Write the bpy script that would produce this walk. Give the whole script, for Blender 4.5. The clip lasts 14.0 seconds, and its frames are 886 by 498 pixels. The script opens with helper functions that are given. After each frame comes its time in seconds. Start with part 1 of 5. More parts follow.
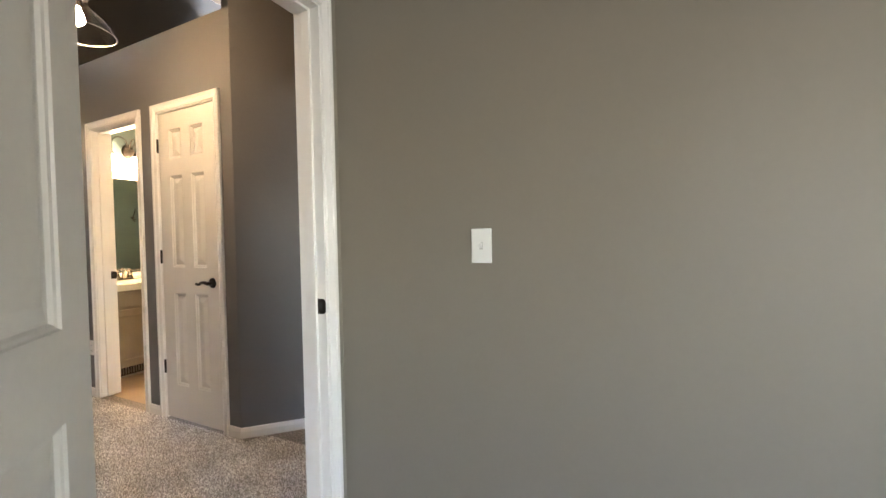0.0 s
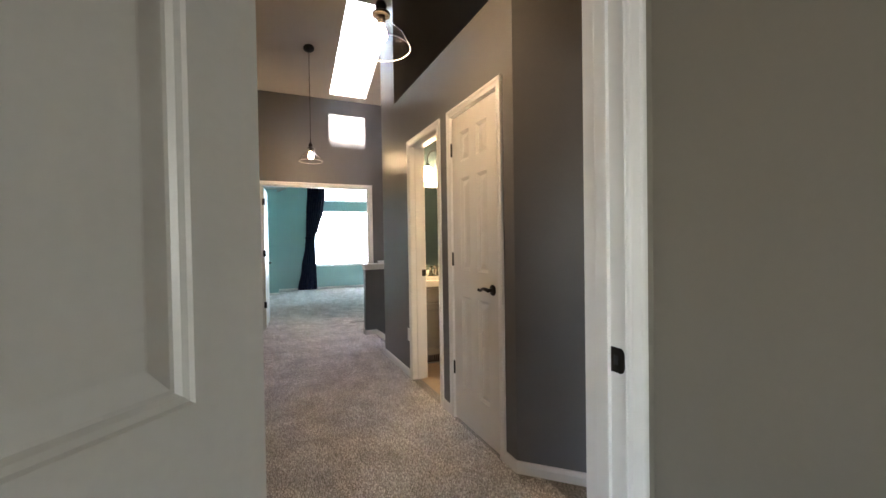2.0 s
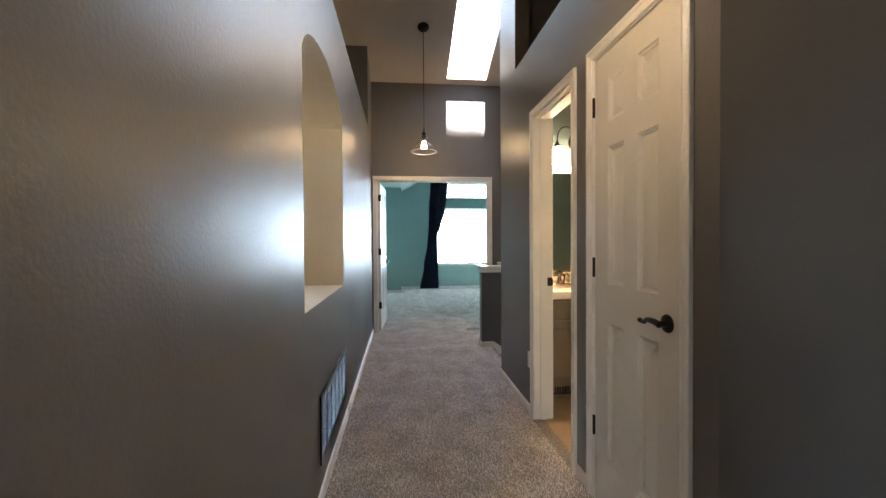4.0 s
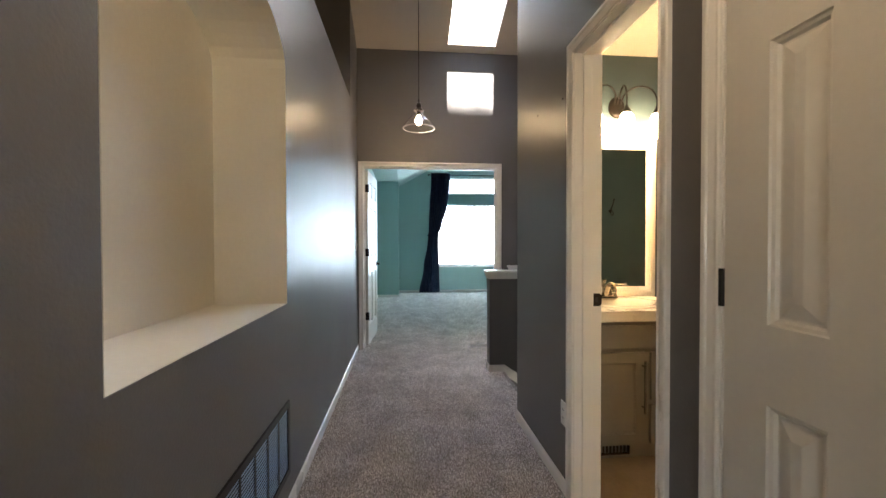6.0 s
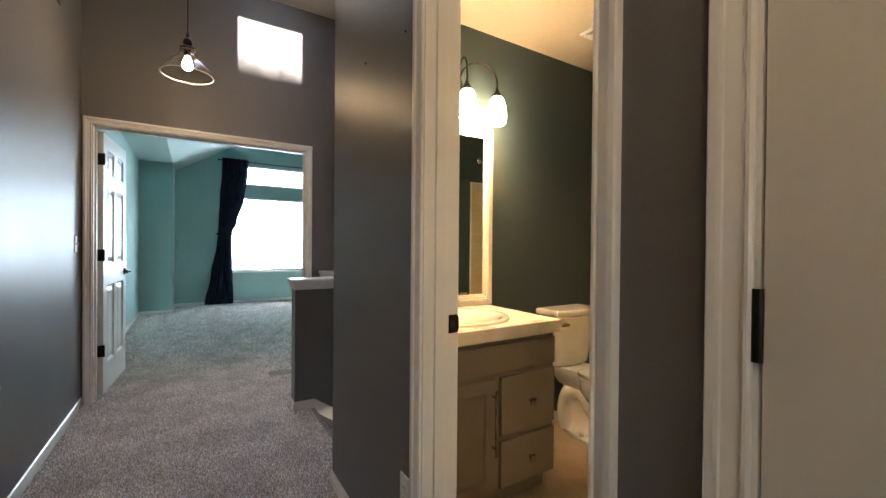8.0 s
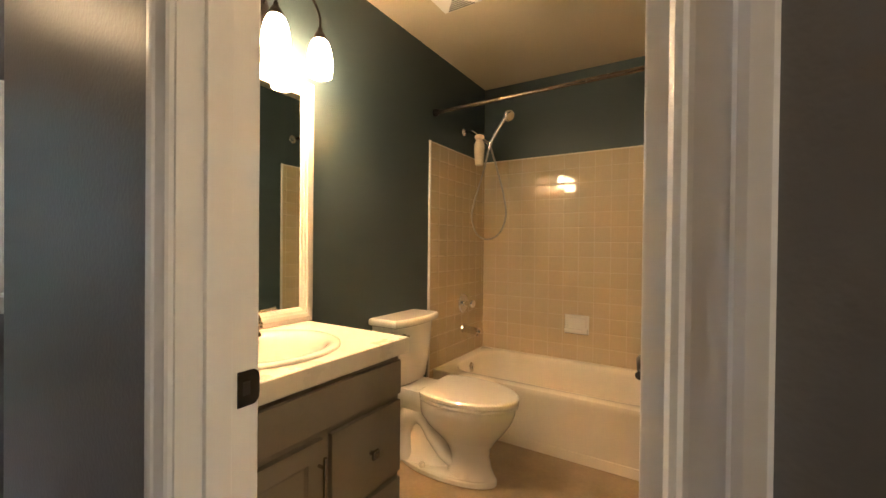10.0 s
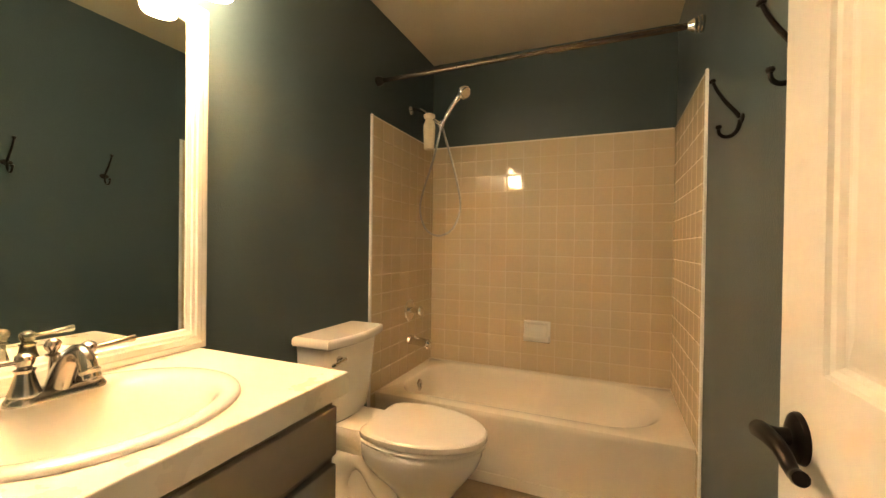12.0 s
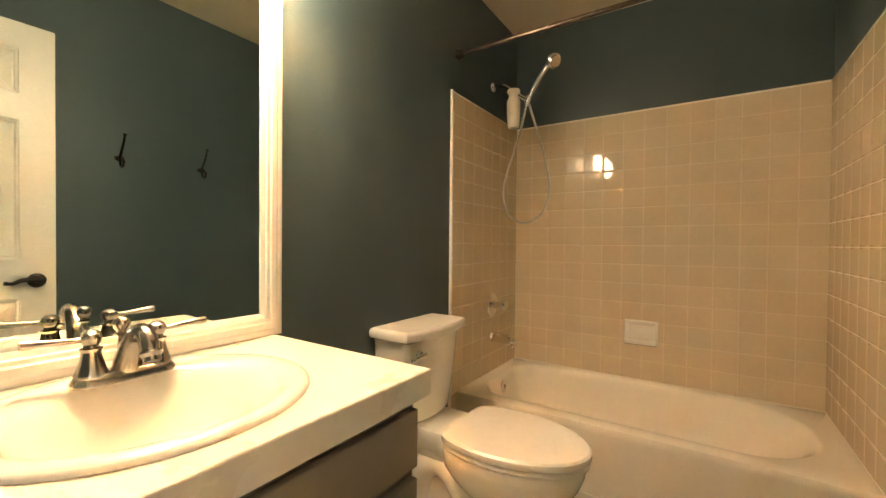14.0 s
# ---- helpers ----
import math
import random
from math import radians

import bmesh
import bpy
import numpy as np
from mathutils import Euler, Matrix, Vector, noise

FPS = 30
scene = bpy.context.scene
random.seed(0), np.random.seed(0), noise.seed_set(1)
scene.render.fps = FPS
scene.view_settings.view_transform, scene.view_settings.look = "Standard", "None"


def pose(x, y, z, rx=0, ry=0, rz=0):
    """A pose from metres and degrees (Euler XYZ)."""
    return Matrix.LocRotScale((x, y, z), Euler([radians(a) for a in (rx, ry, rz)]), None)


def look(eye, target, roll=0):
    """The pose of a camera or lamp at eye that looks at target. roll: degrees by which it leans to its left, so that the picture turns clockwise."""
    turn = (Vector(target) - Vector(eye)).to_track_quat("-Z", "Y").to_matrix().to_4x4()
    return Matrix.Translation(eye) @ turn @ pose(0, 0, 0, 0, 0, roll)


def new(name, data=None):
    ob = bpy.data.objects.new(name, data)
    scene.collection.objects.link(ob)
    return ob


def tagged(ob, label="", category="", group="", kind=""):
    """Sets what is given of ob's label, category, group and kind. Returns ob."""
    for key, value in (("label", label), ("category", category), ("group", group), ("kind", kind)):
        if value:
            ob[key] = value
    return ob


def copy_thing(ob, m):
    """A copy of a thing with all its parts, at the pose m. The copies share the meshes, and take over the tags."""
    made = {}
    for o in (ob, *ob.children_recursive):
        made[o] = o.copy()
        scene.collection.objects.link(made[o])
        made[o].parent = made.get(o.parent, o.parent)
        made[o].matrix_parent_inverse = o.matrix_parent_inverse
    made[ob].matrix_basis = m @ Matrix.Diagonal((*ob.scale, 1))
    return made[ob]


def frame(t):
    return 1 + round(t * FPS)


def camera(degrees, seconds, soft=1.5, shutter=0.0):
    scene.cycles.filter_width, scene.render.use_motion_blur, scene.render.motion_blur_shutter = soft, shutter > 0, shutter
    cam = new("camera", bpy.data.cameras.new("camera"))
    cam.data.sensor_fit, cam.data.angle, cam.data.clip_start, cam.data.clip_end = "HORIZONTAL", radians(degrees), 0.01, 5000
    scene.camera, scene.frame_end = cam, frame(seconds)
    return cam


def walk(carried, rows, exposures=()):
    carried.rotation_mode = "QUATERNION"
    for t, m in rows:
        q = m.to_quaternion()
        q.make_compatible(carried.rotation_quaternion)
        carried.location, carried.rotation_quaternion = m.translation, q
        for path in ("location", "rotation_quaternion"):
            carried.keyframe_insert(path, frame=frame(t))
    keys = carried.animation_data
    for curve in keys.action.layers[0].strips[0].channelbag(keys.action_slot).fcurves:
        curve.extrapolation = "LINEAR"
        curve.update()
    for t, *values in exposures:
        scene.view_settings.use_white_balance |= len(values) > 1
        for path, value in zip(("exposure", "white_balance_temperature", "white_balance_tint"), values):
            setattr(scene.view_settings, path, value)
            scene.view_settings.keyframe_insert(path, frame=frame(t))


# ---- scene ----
cam = camera(95.9, 14.0)
PATH = [
    (0, (0.005, -0.13, 1.171), (-0.862, 1.671, 1.121), -1.1),
    (0.5, (-0.055, -0.023, 1.173), (-1.248, 1.581, 1.132), -1.1),
    (1, (-0.126, 0.101, 1.191), (-1.608, 1.445, 1.152), -1.1),
    (1.5, (-0.254, 0.207, 1.198), (-1.942, 1.278, 1.165), -1.0),
    (2, (-0.395, 0.295, 1.2), (-2.222, 1.108, 1.169), -0.9),
    (2.5, (-0.539, 0.403, 1.197), (-2.447, 1.001, 1.167), -0.9),
    (3, (-0.694, 0.489, 1.203), (-2.658, 0.864, 1.172), -0.8),
    (3.5, (-0.873, 0.534, 1.207), (-2.86, 0.759, 1.175), -0.6),
    (6, (-1.972, 0.709, 1.195), (-3.962, 0.901, 1.165), -0.1),
    (6.5, (-2.145, 0.73, 1.202), (-4.105, 1.127, 1.17), 0.0),
    (7, (-2.317, 0.762, 1.189), (-4.208, 1.412, 1.158), 0.3),
    (7.5, (-2.483, 0.83, 1.181), (-4.288, 1.692, 1.153), 0.2),
    (8, (-2.651, 0.88, 1.182), (-4.347, 1.939, 1.167), 0.5),
    (8.5, (-2.797, 0.937, 1.181), (-4.352, 2.195, 1.169), 0.7),
    (9, (-2.905, 1.016, 1.177), (-4.3, 2.449, 1.164), 0.5),
    (11.5, (-3.301, 1.451, 1.167), (-4.073, 3.296, 1.151), 0.9),
    (12, (-3.361, 1.529, 1.162), (-4.132, 3.375, 1.145), 0.8),
    (12.5, (-3.433, 1.598, 1.156), (-4.24, 3.428, 1.134), 0.8),
    (13, (-3.479, 1.653, 1.142), (-4.396, 3.43, 1.116), 0.7),
    (13.5, (-3.493, 1.685, 1.121), (-4.513, 3.405, 1.094), 0.5),
    (14, (-3.487, 1.683, 1.103), (-4.589, 3.352, 1.076), 0.5),
]
EXPOSURES = [(0.0, 5.85, 7000, 16), (1.0, 5.65, 6800, 14), (2.0, 5.2, 6800, 15), (3.0, 4.78, 6750, 14), (3.5, 4.78, 6700, 14), (6.0, 4.7, 6700, 12), (7.0, 4.5, 6750, 12), (8.0, 4.55, 6800, 13), (9.0, 4.7, 6850, 15), (11.5, 4.7, 6900, 12), (12.5, 4.9, 6600, 10), (14.0, 4.86, 6300, 10)]
walk(cam, [(t, look(eye, target, roll)) for t, eye, target, roll in PATH], EXPOSURES)
# strengths of the light sources
ROOM_W, ROOM_C, BED_W, BULB_E, SHADE_E, SKY_E, BLOCKER_X = 0.66, 0.62, 0.58, 16.5, 3.8, 0.17, -3.83

# ---- world, sun, large lights ----
world = bpy.data.worlds.new("sky")
scene.world = world
world.use_nodes = True
wn, wl = world.node_tree.nodes, world.node_tree.links
sky = wn.new("ShaderNodeTexSky")
sky.sky_type = "NISHITA"
sky.sun_disc = False
sky.sun_elevation, sky.sun_rotation = radians(69), radians(90)
wn["Background"].inputs["Strength"].default_value = 0.15
wl.new(sky.outputs["Color"], wn["Background"].inputs["Color"])


def lamp(name, kind, m, energy, color=(1, 1, 1), **settings):
    data = bpy.data.lights.new(name, kind)
    data.energy, data.color = energy, color
    if kind == "AREA":
        data.shape = "RECTANGLE"
        data.size, data.size_y = settings["size"], settings["size_y"]
        data.spread = radians(settings.get("spread", 180))
    if kind == "SUN":
        data.angle = radians(settings["angle"])
    if kind == "POINT":
        data.shadow_soft_size = settings["radius"]
    ob = new(name, data)
    ob.matrix_basis = m
    return ob


SUN_ELEV = 69
lamp("sun", "SUN", look((0, 0, 0), (-math.cos(radians(SUN_ELEV)), 0.0, -math.sin(radians(SUN_ELEV)))), 5.0, (1.0, 0.95, 0.88), angle=0.5)
# daylight in the window openings
# fill lamp in an unseen east opening, added to brighten door and hall
lamp("room_east_fill", "AREA", look((6.53, -1.9, 1.42), (-1.2, 0.5, 1.3)), ROOM_W, (0.90, 1.0, 1.0), size=0.9, size_y=1.1, spread=90)
lamp("room_corner_window_light", "AREA", look((2.8, -4.03, 1.45), (-1.5, 1.2, 1.3)), ROOM_C, (0.80, 0.93, 1.0), size=1.2, size_y=1.1, spread=110)
lamp("bedroom_window_light", "AREA", look((-11.62, 2.4, 1.5), (-6.0, 1.6, 1.0)), BED_W, (0.46, 0.70, 1.0), size=1.6, size_y=1.4, spread=110)


# ---- materials ----
def mat(name, color, rough=0.5, metal=0.0, var=0.06, scale=6.0, bump=0.0, bscale=200.0, dirt=0.0, coat=0.0, spec=0.5, bdist=0.002, var2=0.0, scale2=60.0):
    """Painted, plastic, ceramic or metal surface: two scales of colour change, fine relief."""
    m = bpy.data.materials.new(name)
    m.use_nodes = True
    n, l = m.node_tree.nodes, m.node_tree.links
    b = n["Principled BSDF"]
    b.inputs["Roughness"].default_value, b.inputs["Metallic"].default_value = rough, metal
    b.inputs["Specular IOR Level"].default_value = spec
    b.inputs["Coat Weight"].default_value = coat
    geo = n.new("ShaderNodeTexCoord")
    t1 = n.new("ShaderNodeTexNoise")
    t1.inputs["Scale"].default_value, t1.inputs["Detail"].default_value = scale, 4
    t2 = n.new("ShaderNodeTexNoise")
    t2.inputs["Scale"].default_value, t2.inputs["Detail"].default_value = scale2, 3
    l.new(geo.outputs["Object"], t1.inputs["Vector"])
    l.new(geo.outputs["Object"], t2.inputs["Vector"])
    r1 = n.new("ShaderNodeMapRange")
    r1.inputs["From Min"].default_value, r1.inputs["From Max"].default_value = 0.3, 0.7
    r1.inputs["To Min"].default_value, r1.inputs["To Max"].default_value = 1 - var, 1 + var
    l.new(t1.outputs["Fac"], r1.inputs["Value"])
    r2 = n.new("ShaderNodeMapRange")
    r2.inputs["From Min"].default_value, r2.inputs["From Max"].default_value = 0.3, 0.7
    v2 = var2 or var * 0.5
    r2.inputs["To Min"].default_value, r2.inputs["To Max"].default_value = 1 - v2, 1 + v2
    l.new(t2.outputs["Fac"], r2.inputs["Value"])
    mul = n.new("ShaderNodeMath")
    mul.operation = "MULTIPLY"
    l.new(r1.outputs[0], mul.inputs[0])
    l.new(r2.outputs[0], mul.inputs[1])
    mix = n.new("ShaderNodeVectorMath")
    mix.operation = "SCALE"
    mix.inputs[0].default_value = color
    l.new(mul.outputs[0], mix.inputs["Scale"])
    l.new(mix.outputs[0], b.inputs["Base Color"])
    rr = n.new("ShaderNodeMapRange")
    rr.inputs["From Min"].default_value, rr.inputs["From Max"].default_value = 0.3, 0.7
    rr.inputs["To Min"].default_value, rr.inputs["To Max"].default_value = rough * 0.88, min(1, rough * 1.12)
    l.new(t1.outputs["Fac"], rr.inputs["Value"])
    l.new(rr.outputs[0], b.inputs["Roughness"])
    if bump:
        t3 = n.new("ShaderNodeTexNoise")
        t3.inputs["Scale"].default_value, t3.inputs["Detail"].default_value = bscale, 2
        l.new(geo.outputs["Object"], t3.inputs["Vector"])
        bp = n.new("ShaderNodeBump")
        bp.inputs["Strength"].default_value, bp.inputs["Distance"].default_value = bump, bdist
        l.new(t3.outputs["Fac"], bp.inputs["Height"])
        l.new(bp.outputs[0], b.inputs["Normal"])
    return m


def glow(name, color, strength):
    m = bpy.data.materials.new(name)
    m.use_nodes = True
    b = m.node_tree.nodes["Principled BSDF"]
    b.inputs["Base Color"].default_value = (*color, 1)
    b.inputs["Emission Color"].default_value = (*color, 1)
    b.inputs["Emission Strength"].default_value = strength
    b.inputs["Roughness"].default_value = 0.35
    return m


def clear_glass(name, tint=(1, 1, 1), base=0.04, edge=0.7):
    """Thin glass: clear, with a gloss that grows towards grazing angles."""
    m = bpy.data.materials.new(name)
    m.use_nodes = True
    n, l = m.node_tree.nodes, m.node_tree.links
    n.remove(n["Principled BSDF"])
    tr, gl, lw, mx = (n.new("ShaderNodeBsdfTransparent"), n.new("ShaderNodeBsdfGlossy"), n.new("ShaderNodeLayerWeight"), n.new("ShaderNodeMixShader"))
    tr.inputs["Color"].default_value = (*tint, 1)
    gl.inputs["Roughness"].default_value = 0.03
    lw.inputs["Blend"].default_value = 0.5
    pw, ma = n.new("ShaderNodeMath"), n.new("ShaderNodeMath")
    pw.operation, ma.operation = "POWER", "MULTIPLY_ADD"
    pw.inputs[1].default_value = 4.0
    ma.inputs[1].default_value, ma.inputs[2].default_value = edge, base
    l.new(lw.outputs["Facing"], pw.inputs[0])
    l.new(pw.outputs[0], ma.inputs[0])
    l.new(ma.outputs[0], mx.inputs[0])
    l.new(tr.outputs[0], mx.inputs[1])
    l.new(gl.outputs[0], mx.inputs[2])
    l.new(mx.outputs[0], n["Material Output"].inputs["Surface"])
    return m


def carpet_material(name, lo, hi, island=False):
    """Mottled cut-pile carpet; island: colour changes from tuft to tuft."""
    m = bpy.data.materials.new(name)
    m.use_nodes = True
    n, l = m.node_tree.nodes, m.node_tree.links
    b = n["Principled BSDF"]
    b.inputs["Roughness"].default_value = 0.95
    b.inputs["Specular IOR Level"].default_value = 0.12
    b.inputs["Sheen Weight"].default_value = 0.2
    geo = n.new("ShaderNodeNewGeometry")
    fine, mid, big = n.new("ShaderNodeTexNoise"), n.new("ShaderNodeTexNoise"), n.new("ShaderNodeTexNoise")
    for t, s, d in ((fine, 210, 2), (mid, 85, 3), (big, 4.5, 6)):
        t.inputs["Scale"].default_value, t.inputs["Detail"].default_value = s, d
        l.new(geo.outputs["Position"], t.inputs["Vector"])
    ramp = n.new("ShaderNodeValToRGB")
    ramp.color_ramp.elements[0].position, ramp.color_ramp.elements[0].color = 0.36, (*lo, 1)
    ramp.color_ramp.elements[1].position, ramp.color_ramp.elements[1].color = 0.60, (*hi, 1)
    add = n.new("ShaderNodeMath")
    add.operation = "MULTIPLY_ADD"
    add.inputs[1].default_value = 0.6
    l.new(mid.outputs["Fac"], add.inputs[0])
    half = n.new("ShaderNodeMath")
    half.operation = "MULTIPLY"
    half.inputs[1].default_value = 0.4
    l.new(fine.outputs["Fac"], half.inputs[0])
    l.new(half.outputs[0], add.inputs[2])
    if island:
        w = n.new("ShaderNodeMapRange")
        w.inputs["To Min"].default_value, w.inputs["To Max"].default_value = 0.35, 0.60
        l.new(geo.outputs["Random Per Island"], w.inputs["Value"])
        l.new(w.outputs[0], ramp.inputs[0])
    else:
        l.new(add.outputs[0], ramp.inputs[0])
    r = n.new("ShaderNodeMapRange")
    r.inputs["From Min"].default_value, r.inputs["From Max"].default_value = 0.35, 0.65
    r.inputs["To Min"].default_value, r.inputs["To Max"].default_value = 0.84, 1.16
    l.new(big.outputs["Fac"], r.inputs["Value"])
    sc = n.new("ShaderNodeVectorMath")
    sc.operation = "SCALE"
    l.new(ramp.outputs[0], sc.inputs[0])
    l.new(r.outputs[0], sc.inputs["Scale"])
    l.new(sc.outputs[0], b.inputs["Base Color"])
    if not island:
        bp = n.new("ShaderNodeBump")
        bp.inputs["Strength"].default_value, bp.inputs["Distance"].default_value = 1.0, 0.010
        l.new(add.outputs[0], bp.inputs["Height"])
        l.new(bp.outputs[0], b.inputs["Normal"])
    return m


def random_tile(name, color, rough):
    """Glazed tile, each piece a little different."""
    m = mat(name, color, rough, var=0.03, bump=0.04, bscale=18, coat=0.0, bdist=0.003)
    n, l = m.node_tree.nodes, m.node_tree.links
    b = n["Principled BSDF"]
    src = b.inputs["Base Color"].links[0].from_socket
    info = n.new("ShaderNodeObjectInfo")
    r = n.new("ShaderNodeMapRange")
    r.inputs["To Min"].default_value, r.inputs["To Max"].default_value = 0.975, 1.02
    l.new(info.outputs["Random"], r.inputs["Value"])
    sc = n.new("ShaderNodeVectorMath")
    sc.operation = "SCALE"
    l.new(src, sc.inputs[0])
    l.new(r.outputs[0], sc.inputs["Scale"])
    l.new(sc.outputs[0], b.inputs["Base Color"])
    return m


GREY = mat("grey_satin_wall_paint", (0.152, 0.148, 0.147), 0.36, var=0.03, scale=1.3, bump=0.22, bscale=105, bdist=0.0036, spec=0.15)
GREIGE = mat("greige_wall_paint", (0.214, 0.188, 0.150), 0.5, var=0.02, scale=1.1, bump=0.12, bscale=95, bdist=0.002)
TEAL = mat("teal_wall_paint", (0.285, 0.44, 0.415), 0.5, var=0.03, scale=1.2, bump=0.12, bscale=95)
SLATE = mat("dark_slate_wall_paint", (0.064, 0.090, 0.096), 0.37, var=0.03, scale=1.5, bump=0.3, bscale=150, bdist=0.0026, spec=0.33)
CEIL = mat("flat_ceiling_paint", (0.55, 0.50, 0.45), 0.75, var=0.03, scale=2.0, bump=0.3, bscale=70, bdist=0.004)
CEIL_BATH = mat("bath_ceiling_paint", (0.55, 0.475, 0.355), 0.6, var=0.03, scale=2.0, bump=0.25, bscale=70, bdist=0.003)
CREAM = mat("cream_niche_paint", (0.84, 0.82, 0.75), 0.6, var=0.03, scale=2.0, bump=0.2, bscale=80)
TRIM = mat("white_trim_paint", (0.75, 0.725, 0.69), 0.30, var=0.012, scale=3.0, coat=0.0)
DOOR = mat("white_door_paint", (0.66, 0.63, 0.58), 0.34, var=0.03, scale=2.5, bump=0.10, bscale=120, bdist=0.001)
SHAFT = mat("white_shaft_paint", (0.85, 0.85, 0.84), 0.7, var=0.02, bump=0.1, bscale=80)
CARPET = carpet_material("carpet", (0.085, 0.072, 0.063), (0.42, 0.39, 0.36))
TUFTS = carpet_material("carpet_tufts", (0.34, 0.30, 0.27), (0.90, 0.865, 0.835), True)
BRONZE = mat("oil_rubbed_bronze", (0.018, 0.014, 0.012), 0.38, 0.75, var=0.25, scale=25)
CHROME = mat("chrome", (0.75, 0.74, 0.72), 0.08, 1.0, var=0.02, scale=20)
CHROMEHOSE = mat("ribbed_chrome", (0.40, 0.38, 0.35), 0.3, 1.0, var=0.2, scale=260, bump=0.6, bscale=260)
NICKEL = mat("brushed_nickel", (0.37, 0.34, 0.30), 0.22, 1.0, var=0.08, scale=40, bump=0.05, bscale=300)
STEEL_BROWN = mat("dark_bronze_rod", (0.15, 0.12, 0.10), 0.25, 0.9, var=0.1, scale=30)
PORCELAIN = mat("white_porcelain", (0.83, 0.80, 0.75), 0.07, var=0.015, scale=3, coat=0.6)
TUBMAT = mat("almond_enamel_tub", (0.84, 0.765, 0.65), 0.22, var=0.02, scale=2, coat=0.4)
COUNTER = mat("cream_laminate", (0.78, 0.74, 0.66), 0.3, var=0.012, scale=9, var2=0.012, scale2=90)
TAUPE = mat("taupe_cabinet_paint", (0.235, 0.205, 0.165), 0.42, var=0.05, scale=5, bump=0.12, bscale=140, bdist=0.001)
DARKGAP = mat("dark_cabinet_inside", (0.05, 0.042, 0.035), 0.7, var=0.1)
TILE = random_tile("almond_glazed_tile", (0.635, 0.515, 0.355), 0.05)
GROUT = mat("light_grout", (0.68, 0.58, 0.44), 0.8, var=0.06, scale=40)
VINYL = mat("tan_vinyl_floor", (0.42, 0.31, 0.20), 0.4, var=0.12, scale=7, bump=0.1, bscale=60, var2=0.05)
PLASTIC = mat("white_plastic", (0.80, 0.79, 0.76), 0.3, var=0.01, scale=5)
IVORY = mat("ivory_plastic", (0.74, 0.66, 0.52), 0.25, var=0.02, scale=5)
BLACK = mat("black_slot", (0.012, 0.012, 0.012), 0.7, var=0.1)
NAVY = mat("navy_curtain_cloth", (0.020, 0.032, 0.075), 0.85, var=0.12, scale=9, bump=0.4, bscale=500, var2=0.08, spec=0.2)
# louvre metal with the blue daylight it reflects put into the colour
BLUELIT_METAL = mat("blue_lit_grille_metal", (0.34, 0.46, 0.62), 0.36, 0.5, var=0.05, scale=15)
VINYLWIN = mat("white_vinyl_frame", (0.82, 0.82, 0.80), 0.35, var=0.01)
MIRROR = mat("mirror_silver", (0.66, 0.73, 0.70), 0.01, 1.0, var=0.005)
GLASS = clear_glass("clear_glass")
LAMPGLASS = clear_glass("lamp_glass", (0.96, 0.95, 0.92), 0.06, 0.75)
BULB = glow("warm_bulb", (1.0, 0.72, 0.42), BULB_E)
SHADEGLOW = glow("frosted_lit_shade", (1.0, 0.735, 0.435), SHADE_E)
SKYGLOW = glow("bright_overcast_distance", (0.72, 0.87, 1.0), SKY_E)
# only on the unseen slabs that block sun and sky
BLOCKER = mat("blocker_shingle", (0.10, 0.09, 0.085), 0.9, var=0.2, scale=15, bump=0.4, bscale=60)


# ---- building helpers ----
def mesh(name, bm, material, smooth=False):
    bmesh.ops.recalc_face_normals(bm, faces=bm.faces)
    if smooth:
        for e in bm.edges:
            e.smooth = e.calc_face_angle(0.0) < 0.62
    me = bpy.data.meshes.new(name)
    bm.to_mesh(me)
    bm.free()
    me.materials.append(material)
    if smooth:
        for p in me.polygons:
            p.use_smooth = True
    return me


def part(name, bm, material, parent, label="", smooth=False, m=None):
    ob = new(name, mesh(name, bm, material, smooth))
    ob.parent = parent
    if m is not None:
        ob.matrix_basis = m
    if label:
        tagged(ob, label)
    return ob


def thing(name, label, category, m=None, group="", kind=""):
    ob = new(name)
    ob.empty_display_size = 0.1
    ob.matrix_basis = m if m is not None else Matrix()
    return tagged(ob, label, category, group, kind)


def structure(name, bm, material, label, category, smooth=False):
    return tagged(new(name, mesh(name, bm, material, smooth)), label, category, kind="structure")


def box(bm, lo, hi, r=0.0, seg=2):
    lo, hi = Vector([min(a, b) for a, b in zip(lo, hi)]), Vector([max(a, b) for a, b in zip(lo, hi)])
    got = bmesh.ops.create_cube(bm, size=1.0, matrix=Matrix.LocRotScale((lo + hi) / 2, None, hi - lo))
    if r:
        edges = list({e for v in got["verts"] for e in v.link_edges})
        bmesh.ops.bevel(bm, geom=edges, offset=r, segments=seg, affect="EDGES", profile=0.5)
    return bm


def boxed(lo, hi, r=0.0, seg=2):
    return box(bmesh.new(), lo, hi, r, seg)


